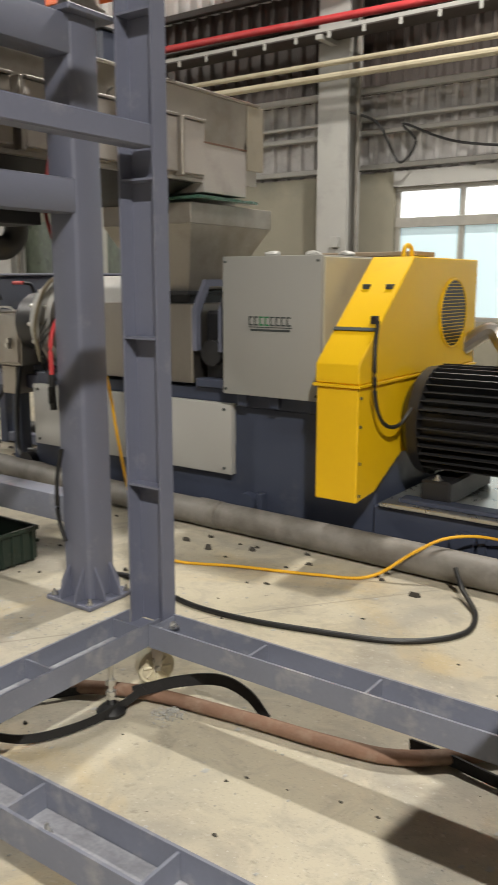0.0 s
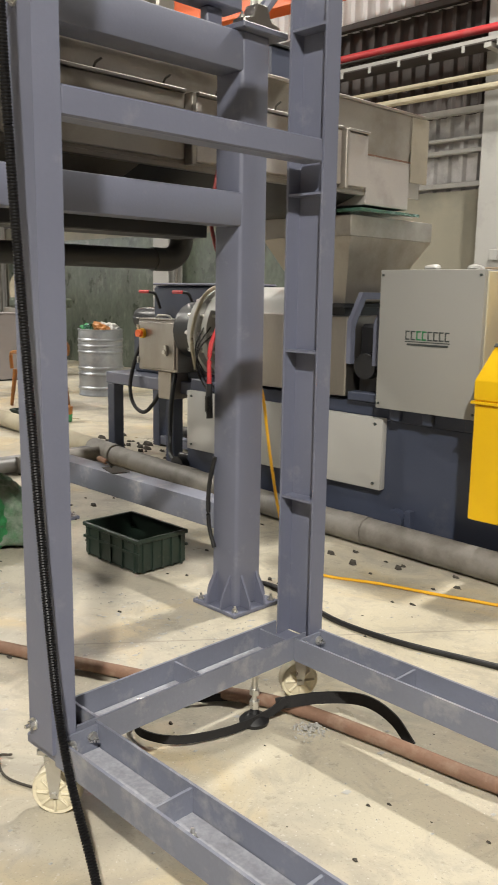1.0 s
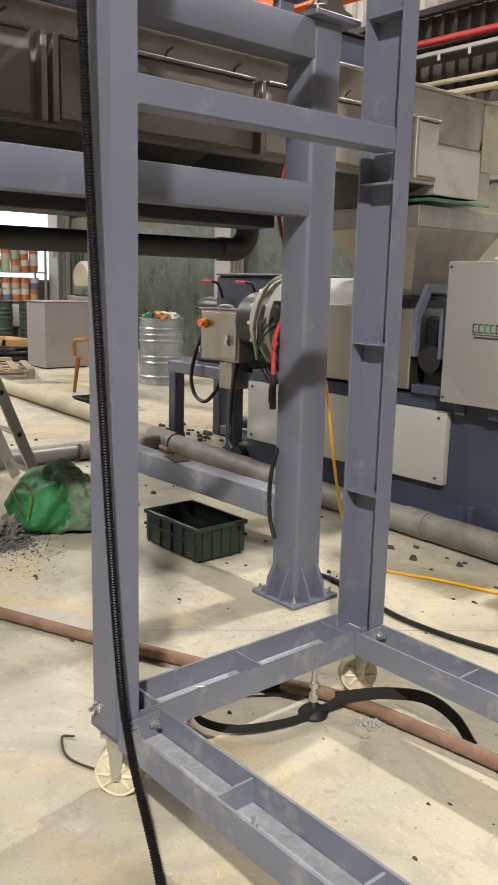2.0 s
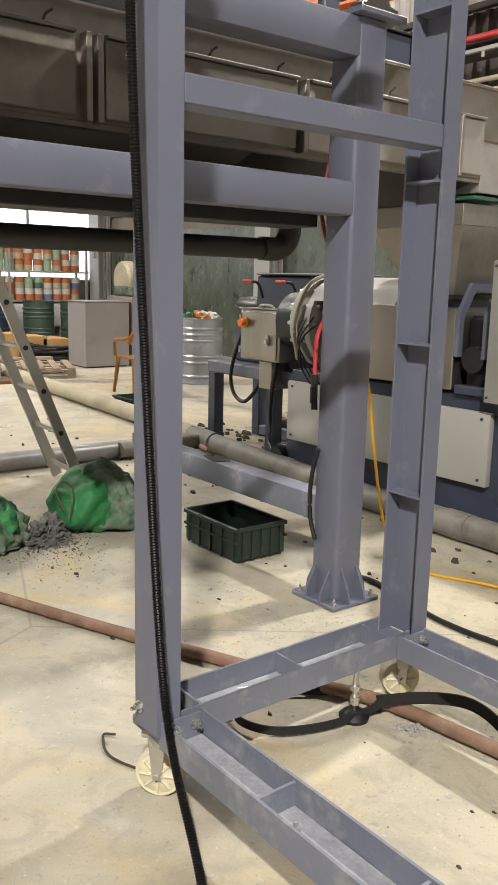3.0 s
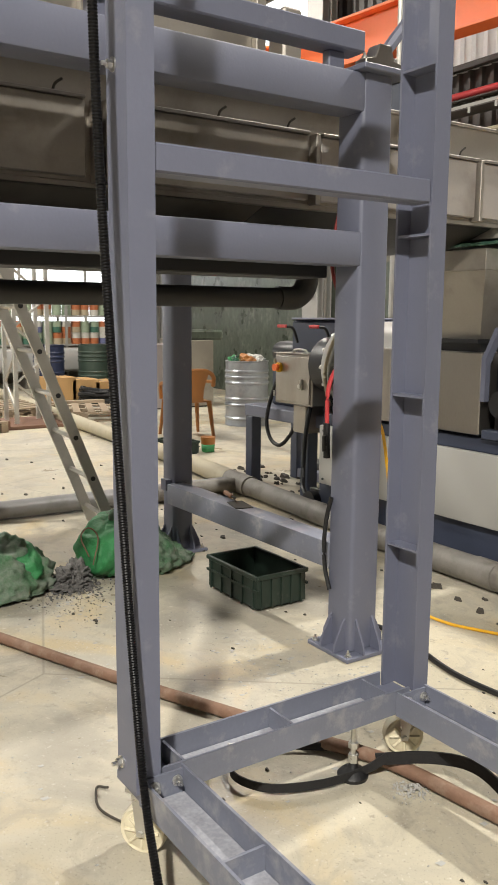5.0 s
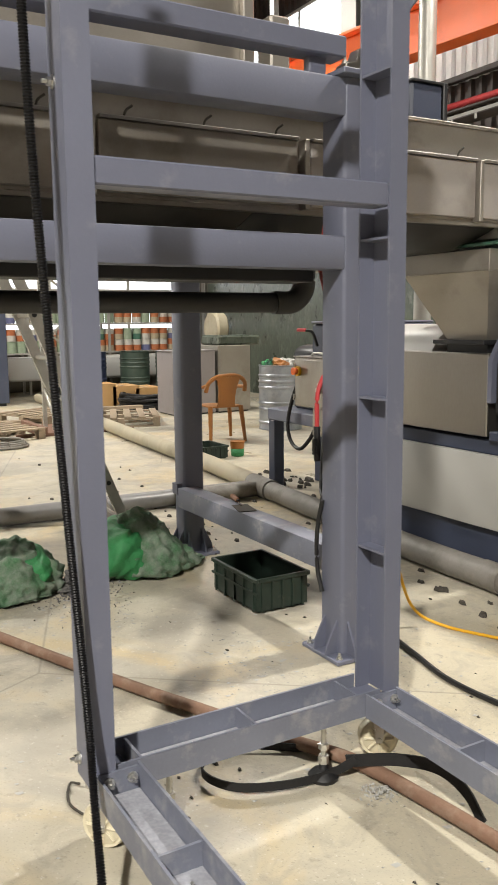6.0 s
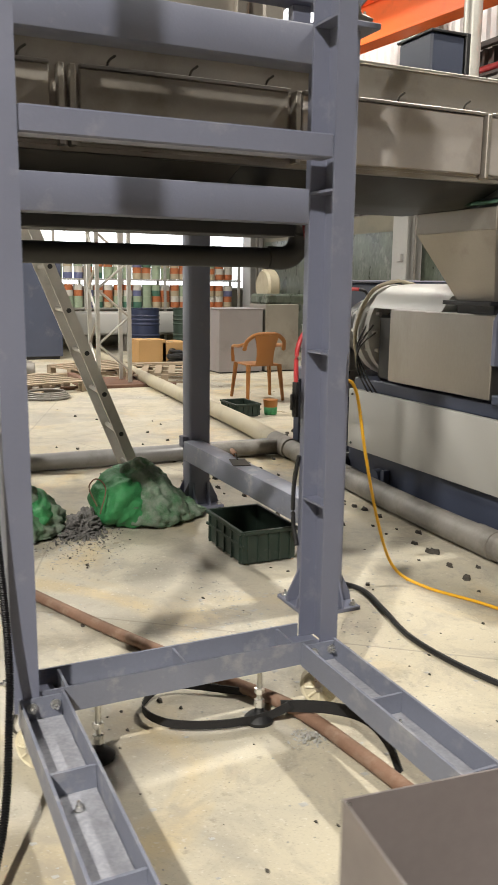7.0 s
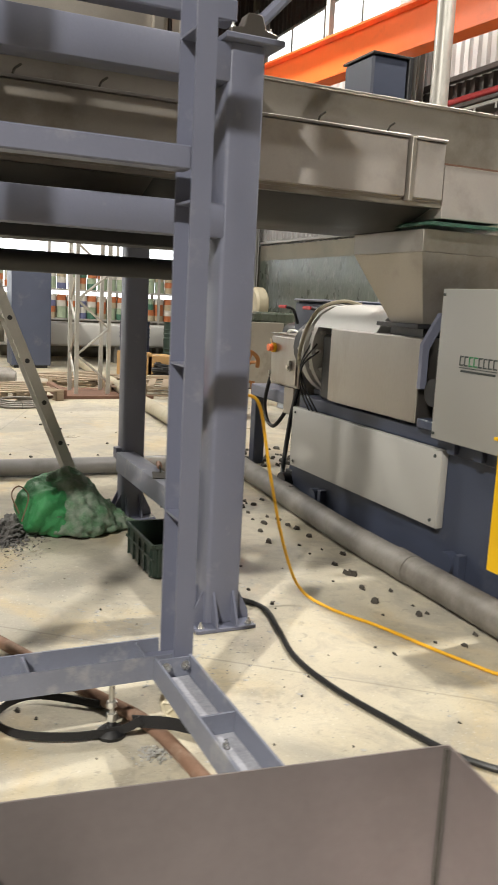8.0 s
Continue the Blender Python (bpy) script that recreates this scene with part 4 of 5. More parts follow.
part("grille_ring", tube([(GX1 + 0.004, 4.72 + 0.192 * math.cos(2 * math.pi * k / 36), 1.21 + 0.192 * math.sin(2 * math.pi * k / 36)) for k in range(37)], 0.007, 8, raw=True), YELLOW, guard)
for x in (GX0 + 0.06, GX1 - 0.05):
    part("latch", box(x - 0.02, x + 0.02, 3.985, 4.015, 1.348, 1.375, 0.003), INK, guard)
part("lifting_eye", tube([(-2.0, 4.20, 1.515), (-2.0, 4.21, 1.56), (-2.0, 4.25, 1.575), (-2.0, 4.29, 1.56), (-2.0, 4.30, 1.515)], 0.012, 8), YELLOW, guard)
for z in (0.36, 0.52, 0.70, 0.84):
    part("screw", cyl((GX1 - 0.006, 3.63, z), (GX1 + 0.003, 3.63, z), 0.008, seg=8), INK, guard)
part("sensor", box(GX1 - 0.03, GX1 + 0.0, 3.755, 3.79, 1.185, 1.225, 0.003), BLACK, guard)
part("sensor_lead", tube([(GX1 + 0.01, 3.76, 1.20), (GX1 + 0.03, 3.70, 1.05), (GX1 + 0.04, 3.70, 0.82), (GX1 + 0.05, 3.78, 0.70), (GX1 + 0.07, 3.9, 0.68), (GX1 + 0.1, 3.98, 0.76)], 0.010, 8), RUBBER, guard)

guard.location = (0.036, -0.107, 0)
motor = thing("electric_motor", "large black finned electric motor", "motor")
MY, MZ, MR = 4.28, 0.66, 0.29
part("frame_tube", cyl((-1.80, MY, MZ), (-0.55, MY, MZ), MR - 0.035, seg=36), BLACK, motor)
part("end_bell", lathe([(0.09, -1.93), (0.20, -1.93), (0.24, -1.90), (0.285, -1.86), (0.295, -1.80), (0.27, -1.79)], (0, MY, MZ), "x", 36), BLACK, motor)
part("fan_cowl", lathe([(0.27, -0.56), (0.305, -0.55), (0.305, -0.30), (0.25, -0.25), (0.05, -0.24)], (0, MY, MZ), "x", 36), BLACK, motor)
for i in range(40):
    a = 2 * math.pi * i / 40
    if math.sin(a) < -0.8:
        continue
    bm = box(-1.79, -0.57, -0.003, 0.003, MR - 0.04, MR + 0.014)
    bmesh.ops.rotate(bm, verts=bm.verts[:], cent=(0, 0, 0), matrix=Matrix.Rotation(a - math.pi / 2, 3, "X"))
    bmesh.ops.translate(bm, verts=bm.verts[:], vec=(0, MY, MZ))
    part("fin", bm, BLACK, motor)
part("terminal_box", box(-1.45, -1.1, MY - 0.15, MY + 0.15, MZ + MR - 0.02, MZ + MR + 0.14, 0.015), BLACK, motor)
for x in (-1.68, -0.75):
    part("foot", box(x - 0.08, x + 0.08, MY - 0.30, MY + 0.30, 0.277, 0.40, 0.012), BLACK, motor)
    hex_bolt(motor, (x, MY - 0.27, 0.40), "z", 0.016)
part("slide_rail", box(-1.85, -0.5, MY - 0.36, MY - 0.27, 0.2755, 0.30, 0.004), DARK_BLUE, motor)
part("gland_cluster", tube([(-1.95, 4.95, 1.0), (-1.8, 5.0, 1.1), (-1.7, 5.0, 1.0)], 0.05, 10), STEEL, motor)

motor.location = (0.036, -0.107, 0)

# ---- die stand and control box ----
die = thing("die_stand", "grey-blue welded stand carrying the extruder head", "stand")
part("top", box(-6.22, -4.75, 4.12, 4.75, 0.60, 0.70, 0.008), PAINT, die)
for x in (-6.15, -5.35):
    for y in (4.17, 4.66):
        part("leg", box(x - 0.05, x + 0.05, y - 0.05, y + 0.05, 0.0, 0.599, 0.006), DARK_BLUE, die)
part("foot_beam", box(-6.08, -5.42, 4.6, 4.7, 0.02, 0.10, 0.006), PAINT, die)
head = thing("screen_changer", "grey steel screen changer with red levers on the stand", "screen changer")
part("body", box(-5.75, -4.75, 4.25, 4.70, 0.92, 1.43, 0.02), DARK_BLUE, head)
part("lid", box(-5.72, -4.80, 4.22, 4.72, 1.431, 1.45, 0.008), PAINT, head)
part("pedestal", box(-5.6, -4.9, 4.3, 4.65, 0.701, 0.919, 0.01), DARK_BLUE, head)
for x in (-5.62, -5.2):
    lv = part("lever", tube([(x, 4.22, 1.25), (x, 4.17, 1.36), (x - 0.02, 4.12, 1.38)], 0.012, 8), BLACK, head)
    part("grip", cyl((x - 0.02, 4.12, 1.38), (x - 0.12, 4.11, 1.38), 0.014, seg=10), RED, lv, "red plastic grip")
part("small_motor", lathe([(0.05, -6.2), (0.09, -6.18), (0.1, -6.1), (0.1, -5.85), (0.07, -5.8)], (0, 4.45, 1.15), "x", 20), BLACK, head)
part("motor_mount", box(-6.1, -5.7, 4.3, 4.6, 0.702, 1.05, 0.02), DARK_BLUE, head)
die.location.x = 0.17
head.location.x = 0.2
ctl = thing("control_box", "stainless control box with an orange emergency stop", "control box")
part("enclosure", box(-5.42, -4.94, 4.0, 4.22, 0.775, 1.17, 0.008), STEEL, ctl)
part("door", box(-5.40, -4.96, 3.988, 3.999, 0.795, 1.15, 0.004), STEEL, ctl)
part("stop_collar", cyl((-5.34, 3.987, 1.06), (-5.34, 3.965, 1.06), 0.038, seg=20), CABLE_YELLOW, ctl, "yellow collar")
part("stop_button", cyl((-5.34, 3.965, 1.06), (-5.34, 3.93, 1.06), 0.026, 0.030, 20), ORANGE, ctl, "orange stop button")
part("lock", box(-5.06, -5.035, 3.965, 3.987, 0.90, 0.98, 0.003), BRIGHT, ctl)
part("roof_lip", box(-5.425, -4.935, 3.985, 4.225, 1.171, 1.177, 0.002), STEEL, ctl)
for hz in (0.85, 1.10):
    part("hinge", cyl((-5.405, 3.982, hz - 0.025), (-5.405, 3.982, hz + 0.025), 0.008, seg=10), BRIGHT, ctl)
part("lock_cam", cyl((-5.047, 3.965, 0.93), (-5.047, 3.952, 0.93), 0.016, seg=14), BRIGHT, ctl)
for hx in (-5.16, -5.10):
    part("cable_gland", cyl((hx, 4.12, 0.74), (hx, 4.12, 0.774), 0.018, seg=10), BLACK, ctl)
part("roof_clamp", tube([(-5.25, 4.05, 1.18), (-5.22, 4.05, 1.20), (-5.12, 4.06, 1.20), (-5.08, 4.06, 1.18)], 0.010, 8), BRIGHT, ctl)
part("pedestal", box(-5.20, -5.04, 4.02, 4.20, 0.56, 0.774, 0.006), STEEL_DULL, ctl)
solid("control_lead", tube([(-5.02, 4.05, 0.78), (-5.0, 4.0, 0.6), (-4.97, 3.96, 0.42), (-4.90, 3.90, 0.2), (-4.80, 3.85, 0.15)], 0.018, 8), RUBBER, "black hose hanging from the control box", "cable")
solid("control_lead", tube([(-5.55, 4.14, 1.0), (-5.60, 4.09, 0.8), (-5.62, 4.06, 0.6), (-5.55, 4.05, 0.46), (-5.42, 4.05, 0.42), (-5.32, 4.07, 0.50), (-5.27, 4.10, 0.60)], 0.016, 8), RUBBER, "black hose hanging from the control box", "cable")
part("guide_wheel", cyl((-4.66, 3.80, 0.13), (-4.66, 3.86, 0.13), 0.075), BLACK, ext)
part("guide_bracket", box(-4.72, -4.60, 3.861, 3.90, 0.06, 0.22, 0.004), BLACK, ext)

# ---- pipes and cables on the floor ----
pr = thing("drain_pipe", "grey plastic pipe lying along the extruder base", "pipe")
part("run", tube([(-5.55, 3.83, 0.08), (-3.64, 3.66, 0.08), (-2.6, 3.63, 0.08), (-1.26, 3.58, 0.08), (2.5, 3.40, 0.08)], 0.077, 24), PIPE_GREY, pr)
part("tee", cyl((-5.86, 3.86, 0.08), (-5.50, 3.825, 0.08), 0.088, seg=24), PIPE_GREY, pr)
part("branch", tube([(-5.67, 3.80, 0.075), (-5.69, 3.5, 0.075), (-5.68, 3.05, 0.075)], 0.062, 16), PIPE_GREY, pr)
for x, y in ((-4.5, 3.737), (-2.9, 3.638), (-1.0, 3.57)):
    part("socket", cyl((x - 0.08, y + 0.004, 0.08), (x + 0.08, y - 0.004, 0.08), 0.081, seg=24), PIPE_GREY, pr)
solid("long_cream_pipe", tube([(-15.2, 4.62, 0.085), (-9.95, 4.20, 0.085), (-7.06, 4.0, 0.085), (-5.87, 3.862, 0.085)], 0.082, 20), PIPE_CREAM, "long cream plastic pipe lying on the floor", "pipe")
solid("steel_floor_pipe", tube([(-5.95, -4.0, 0.072), (-5.80, 1.0, 0.072), (-5.775, 1.9, 0.072), (-5.745, 3.04, 0.072), (-5.73, 3.72, 0.072)], 0.068, 18), PIPE_STEEL, "grey steel pipe lying across the floor", "pipe")
solid("dark_floor_pipe", cyl((-6.3, 4.9, 0.08), (-5.0, 4.85, 0.08), 0.07), PIPE_AND_SHADE_DARK, "dark short pipe under the die stand", "pipe")
solid("suction_hose", tube([(-4.6, 0.78, 0.028), (-3.54, 1.19, 0.028), (-2.82, 1.48, 0.028), (-2.42, 1.66, 0.028), (-2.1, 1.80, 0.028), (-1.85, 1.92, 0.028), (-1.5, 1.98, 0.028), (-1.15, 2.02, 0.028), (-0.95, 2.08, 0.028), (-0.7, 2.3, 0.028)], 0.0235, 12), HOSE, "dusty brown fabric hose lying under the frame", "hose")
solid("lifting_strap", tube([(-2.02, 1.84, 0.02), (-2.16, 1.60, 0.03), (-2.06, 1.46, 0.032), (-1.93, 1.50, 0.03), (-1.86, 1.66, 0.025), (-1.84, 1.82, 0.03), (-1.80, 1.88, 0.075)], 0.02, 4, flat=(0.014, 0.0025)), WEBBING, "black webbing strap looped on the floor", "strap")
solid("lifting_strap", tube([(-1.83, 1.86, 0.06), (-1.72, 1.97, 0.085), (-1.60, 2.03, 0.10), (-1.50, 2.05, 0.07), (-1.42, 2.045, 0.01)], 0.02, 4, flat=(0.020, 0.003)), WEBBING, "black webbing strap arched over the hose", "strap")
solid("lifting_strap", tube([(-0.98, 2.16, 0.022), (-0.88, 2.15, 0.026), (-0.75, 2.13, 0.024), (-0.55, 2.1, 0.02)], 0.02, 4, flat=(0.018, 0.004)), WEBBING, "black webbing strap beside the hose end", "strap")
solid("extension_cable", tube([(-2.70, 2.56, 1.0), (-2.71, 2.60, 1.01), (-2.72, 2.67, 0.95), (-2.73, 2.74, 0.65), (-2.74, 2.83, 0.32), (-2.74, 2.93, 0.09), (-2.64, 3.04, 0.012), (-2.37, 3.15, 0.012), (-2.0, 3.27, 0.012), (-1.75, 3.38, 0.02), (-1.58, 3.50, 0.14), (-1.46, 3.60, 0.205), (-1.30, 3.72, 0.205), (-1.1, 3.78, 0.15), (-0.9, 3.79, 0.05)], 0.0074, 8), CABLE_YELLOW, "yellow extension cable trailing over the floor", "cable")
# ---- crate ----
def crate(x0, x1, y0, y1, h, label, turn=0.0):
    cx, cy = (x0 + x1) / 2, (y0 + y1) / 2
    lx, ly = (x1 - x0) / 2, (y1 - y0) / 2
    ob = thing("plastic_crate", label, "crate", "plastic crates")
    part("bottom", box(-lx + 0.02, lx - 0.02, -ly + 0.02, ly - 0.02, 0.002, 0.015), GREEN_CRATE, ob)
    for sx0, sx1, sy0, sy1 in ((-lx, lx, -ly, -ly + 0.008), (-lx, lx, ly - 0.008, ly), (-lx, -lx + 0.008, -ly + 0.008, ly - 0.008), (lx - 0.008, lx, -ly + 0.008, ly - 0.008)):
        part("wall", box(sx0, sx1, sy0, sy1, 0.015, h - 0.002), GREEN_CRATE, ob)
    for sx0, sx1, sy0, sy1 in ((-lx - 0.012, lx + 0.012, -ly - 0.012, -ly + 0.006), (-lx - 0.012, lx + 0.012, ly - 0.006, ly + 0.012), (-lx - 0.012, -lx + 0.006, -ly + 0.006, ly - 0.006), (lx - 0.006, lx + 0.012, -ly + 0.006, ly - 0.006)):
        part("rim", box(sx0, sx1, sy0, sy1, h - 0.018, h + 0.004, 0.003), GREEN_CRATE, ob)
        if sx1 - sx0 > 0.1:
            part("band", box(sx0, sx1, sy0 + 0.003, sy1 - 0.003, h * 0.55, h * 0.62), GREEN_CRATE, ob)
    for k in range(5):
        u = -lx + 0.03 + k * (2 * lx - 0.06) / 4
        part("rib", box(u - 0.005, u + 0.005, -ly - 0.009, -ly + 0.001, 0.01, h - 0.019), GREEN_CRATE, ob)
        u = -ly + 0.03 + k * (2 * ly - 0.06) / 4
        part("rib", box(lx - 0.001, lx + 0.009, u - 0.005, u + 0.005, 0.01, h - 0.019), GREEN_CRATE, ob)
    ob.matrix_basis = pose(cx, cy, 0, 0, 0, turn)
    return ob


crate(-3.72, -3.26, 2.37, 2.67, 0.18, "dirty dark green plastic crate, empty on the floor")
crate(-7.98, -7.56, 4.25, 4.53, 0.14, "small black plastic crate beside the chair")

# ---- sacks ----
def sack(foot, size, lean, seed, label):
    """A slumped net sack: high near its tied neck, sloping off to the far end; lean is +1 or -1 along y."""
    ob = thing("mesh_sack", label, "sack", "mesh sacks")
    bm = bm_new()
    for v in bmesh.ops.create_icosphere(bm, subdivisions=6, radius=1.0)["verts"]:
        d = v.co.copy()
        u = d.y * lean
        rise = 1.0 - 0.75 * max(0.0, u + 0.25) ** 1.3 - 0.9 * max(0.0, -u - 0.45)
        girth = 1.0 - 0.30 * max(0.0, u) - 0.35 * max(0.0, -u - 0.4)
        q = Vector((foot[0] + size[0] * d.x * girth, foot[1] + size[1] * d.y, size[2] * (d.z * rise if d.z > 0 else 0.12 * d.z) + 0.03))
        lump = 0.05 * noise.noise(q * 6 + Vector((seed, 0, 0))) + 0.034 * noise.noise(q * 14) + 0.018 * noise.noise(q * 32) + 0.008 * noise.noise(q * 75)
        crease = 0.014 * math.sin(15 * math.atan2(d.z, d.x) + 3 * noise.noise(q * 9)) * max(0.0, -u - 0.1)
        q += d * (lump + crease)
        q.z = max(0.003, q.z)
        v.co = q
    for f in bm.faces:
        f.smooth = True
    part("net_bag", bm, BAG, ob)
    return ob


def netting(parent, centre, size, seed):
    """Loose bright netting bunched at the neck in folds."""
    bm = bm_new()
    for v in bmesh.ops.create_icosphere(bm, subdivisions=6, radius=1.0)["verts"]:
        d = v.co.copy()
        k = 1 + 0.25 * noise.noise(d * 1.4 + Vector((seed, 0, 0))) + 0.030 * math.sin(10 * d.z - 7 * d.y + 5 * noise.noise(d * 1.6)) + 0.03 * noise.noise(d * 5) + 0.012 * noise.noise(d * 14)
        v.co = Vector((centre[0] + size[0] * d.x * k, centre[1] + size[1] * d.y * k, max(0.004, centre[2] + size[2] * d.z * k)))
    for f in bm.faces:
        f.smooth = True
    part("loose_netting", bm, BAG_GREEN, parent, "bright green loose netting")


sk = sack((-4.27, 2.21, 0.0), (0.25, 0.36, 0.34), 1, 2, "full green net sack of grey scrap on the floor")
netting(sk, (-4.24, 2.02, 0.15), (0.20, 0.17, 0.19), 9)
part("tie", tube([(-4.10, 1.84, 0.16), (-4.11, 1.80, 0.27), (-4.10, 1.84, 0.32), (-4.09, 1.89, 0.26), (-4.07, 1.85, 0.12)], 0.004, 6), RUST, sk)
sk = sack((-4.26, 1.33, 0.0), (0.27, 0.36, 0.27), -1, 7, "slack green net sack of scrap on the floor")
netting(sk, (-4.25, 1.50, 0.12), (0.19, 0.12, 0.13), 4)
heap = bm_new()
for k, (dx, dy, w, h) in enumerate(((0, 0, 0.085, 0.10), (0.06, 0.05, 0.06, 0.05), (0.07, -0.06, 0.07, 0.04), (-0.03, 0.07, 0.07, 0.13), (0.10, 0.0, 0.05, 0.03))):
    blob(heap, (-4.16 + dx, 1.74 + dy, h * 0.4), (w * 0.8, w * 0.8, h * 0.5), 40 + k, 0.9, 5)
solid("scrap_lumps", heap, FLUFF, "lumps of grey plastic fluff spilled between the sacks", "scrap", kind="stuff")


def chips(name, centre, spread, height, count, size, mat, label, seed):
    """A heap of small uneven chips, too small to pick apart."""
    r = random.Random(seed)
    bm = bm_new()
    for i in range(count):
        dx, dy = r.gauss(0, spread), r.gauss(0, spread)
        z = height * math.exp(-(dx * dx + dy * dy) / (2 * (0.7 * spread) ** 2)) * r.random()
        made = bmesh.ops.create_icosphere(bm, subdivisions=1, radius=1.0)["verts"]
        turn = Euler((r.random() * 3, r.random() * 3, r.random() * 3)).to_matrix()
        sx = size * r.uniform(0.4, 1.5)
        for v in made:
            q = turn @ Vector((v.co.x * sx, v.co.y * sx * 0.6, v.co.z * sx * 0.35))
            v.co = Vector((centre[0] + dx + q.x, centre[1] + dy + q.y, max(0.002, z + q.z + sx * 0.3)))
    return solid(name, bm, mat, label, "scrap", kind="stuff")


chips("scrap_pile", (-4.14, 1.75), 0.085, 0.12, 520, 0.011, FLUFF, "grey plastic scrap spilling from the sacks", 3)
chips("scrap_spill", (-3.92, 1.66), 0.16, 0.0, 220, 0.006, FLUFF, "thin spread of grey scrap on the floor", 5)
chips("lint_scrap", (-1.70, 1.90), 0.028, 0.025, 140, 0.006, WHITE, "small tuft of pale plastic lint on the floor", 6)

# ---- ladder ----
lad = thing("ladder", "scuffed aluminium ladder leaning beside the sacks", "ladder")
LB, UP = Vector((-5.232, 2.412, 0.012)), Vector((0.02, -0.83, 2.06))
SIDE = Vector((-0.222, 0.01, 0))
nrm = UP.cross(SIDE).normalized()
for sgn in (-1, 1):
    bm = bm_new()
    vs = []
    for base in (LB, LB + UP):
        for so, no in ((-0.014, -0.034), (0.014, -0.034), (0.014, 0.034), (-0.014, 0.034)):
            vs.append(bm.verts.new(base + SIDE * sgn + SIDE.normalized() * so + nrm * no))
    for i in range(4):
        bm.faces.new((vs[i], vs[(i + 1) % 4], vs[4 + (i + 1) % 4], vs[4 + i]))
    bm.faces.new(vs[:4][::-1])
    bm.faces.new(vs[4:])
    rail = part("rail", bm, ALU, lad)
    for k in range(7):
        c = LB + UP * (0.053 + 0.1345 * k) + SIDE * sgn
        part("rung_plug", cyl(c + SIDE.normalized() * sgn * 0.014, c + SIDE.normalized() * sgn * 0.018, 0.016, seg=12), BLACK, rail)
for k in range(7):
    c = LB + UP * (0.053 + 0.1345 * k)
    part("rung", cyl(c - SIDE * 0.94, c + SIDE * 0.94, 0.016, seg=10), ALU, lad)

# ---- the far end of the hall ----
def drum(x, y, mat, label, h=0.9, r=0.29):
    ob = thing("steel_drum", label, "drum", "steel drums")
    prof = [(r - 0.01, 0.0), (r + 0.006, 0.004), (r + 0.006, 0.02), (r, 0.03)]
    for z in (h * 0.12, h * 0.33, h * 0.42, h * 0.66, h * 0.75, h * 0.84):
        prof += [(r, z - 0.022), (r + 0.011, z - 0.007), (r + 0.011, z + 0.007), (r, z + 0.022)]
    prof += [(r, h - 0.02), (r + 0.008, h - 0.012), (r + 0.008, h), (r - 0.012, h), (r - 0.014, h - 0.06)]
    part("shell", lathe(prof, (x, y, 0), "z", 36), mat, ob)
    return ob


drum(-9.38, 6.34, DRUM_BLUE, "dented galvanised drum full of plastic rubbish", 0.875)
for i, (dx, dy, m) in enumerate(((-0.1, 0.0, FLUFF), (0.1, 0.1, WHITE), (0.02, -0.14, GLASSY), (0.12, -0.1, ORANGE_PLASTIC), (-0.12, 0.14, WHITE), (-0.15, -0.08, BAG_GREEN))):
    bm = bm_new()
    blob(bm, (-9.38 + dx, 6.34 + dy, 0.875), (0.11, 0.10, 0.075), 20 + i, 0.6, 3)
    solid("rubbish", bm, m, "crumpled plastic rubbish in the drum", "rubbish", "drum rubbish")
drum(-15.1, 7.3, DRUM_GREEN, "dark green oil drum with ribbed sides")
drum(-15.3, 6.62, DRUM_GREEN, "dark green oil drum with ribbed sides")
drum(-15.4, 5.75, DRUM_NAVY, "navy blue oil drum with white bands")
cab = thing("sheet_cabinet", "plain grey sheet metal cabinet on the floor", "cabinet")
part("body", box(-12.2, -11.6, 5.75, 6.5, 0.02, 1.0, 0.004), CABINET, cab)
part("plinth", box(-12.17, -11.63, 5.78, 6.47, 0.0, 0.019), BLACK, cab)
part("top", box(-12.22, -11.58, 5.73, 6.52, 1.001, 1.015, 0.003), CABINET, cab)
cab2 = thing("sheet_cabinet", "dark stained sheet metal cabinet beside the drum", "cabinet")
part("body", box(-12.2, -11.6, 6.55, 7.15, 0.02, 1.08, 0.008), STEEL_DULL, cab2)
part("plinth", box(-12.17, -11.63, 6.58, 7.12, 0.0, 0.019), BLACK, cab2)
part("cover_sheet", box(-12.3, -11.7, 6.6, 7.4, 1.081, 1.24, 0.03), PLASTIC_SHEET, cab2)
blower = thing("blower", "round cream blower casing on the cabinet", "blower")
part("volute", lathe([(0.05, 7.30), (0.26, 7.30), (0.30, 7.34), (0.30, 7.5), (0.26, 7.54), (0.05, 7.54)], (-13.3, 0, 1.36), "y", 28), PIPE_CREAM, blower)
part("stand", box(-13.6, -13.0, 7.2, 7.6, 0.0, 1.06, 0.01), STEEL_DULL, blower)


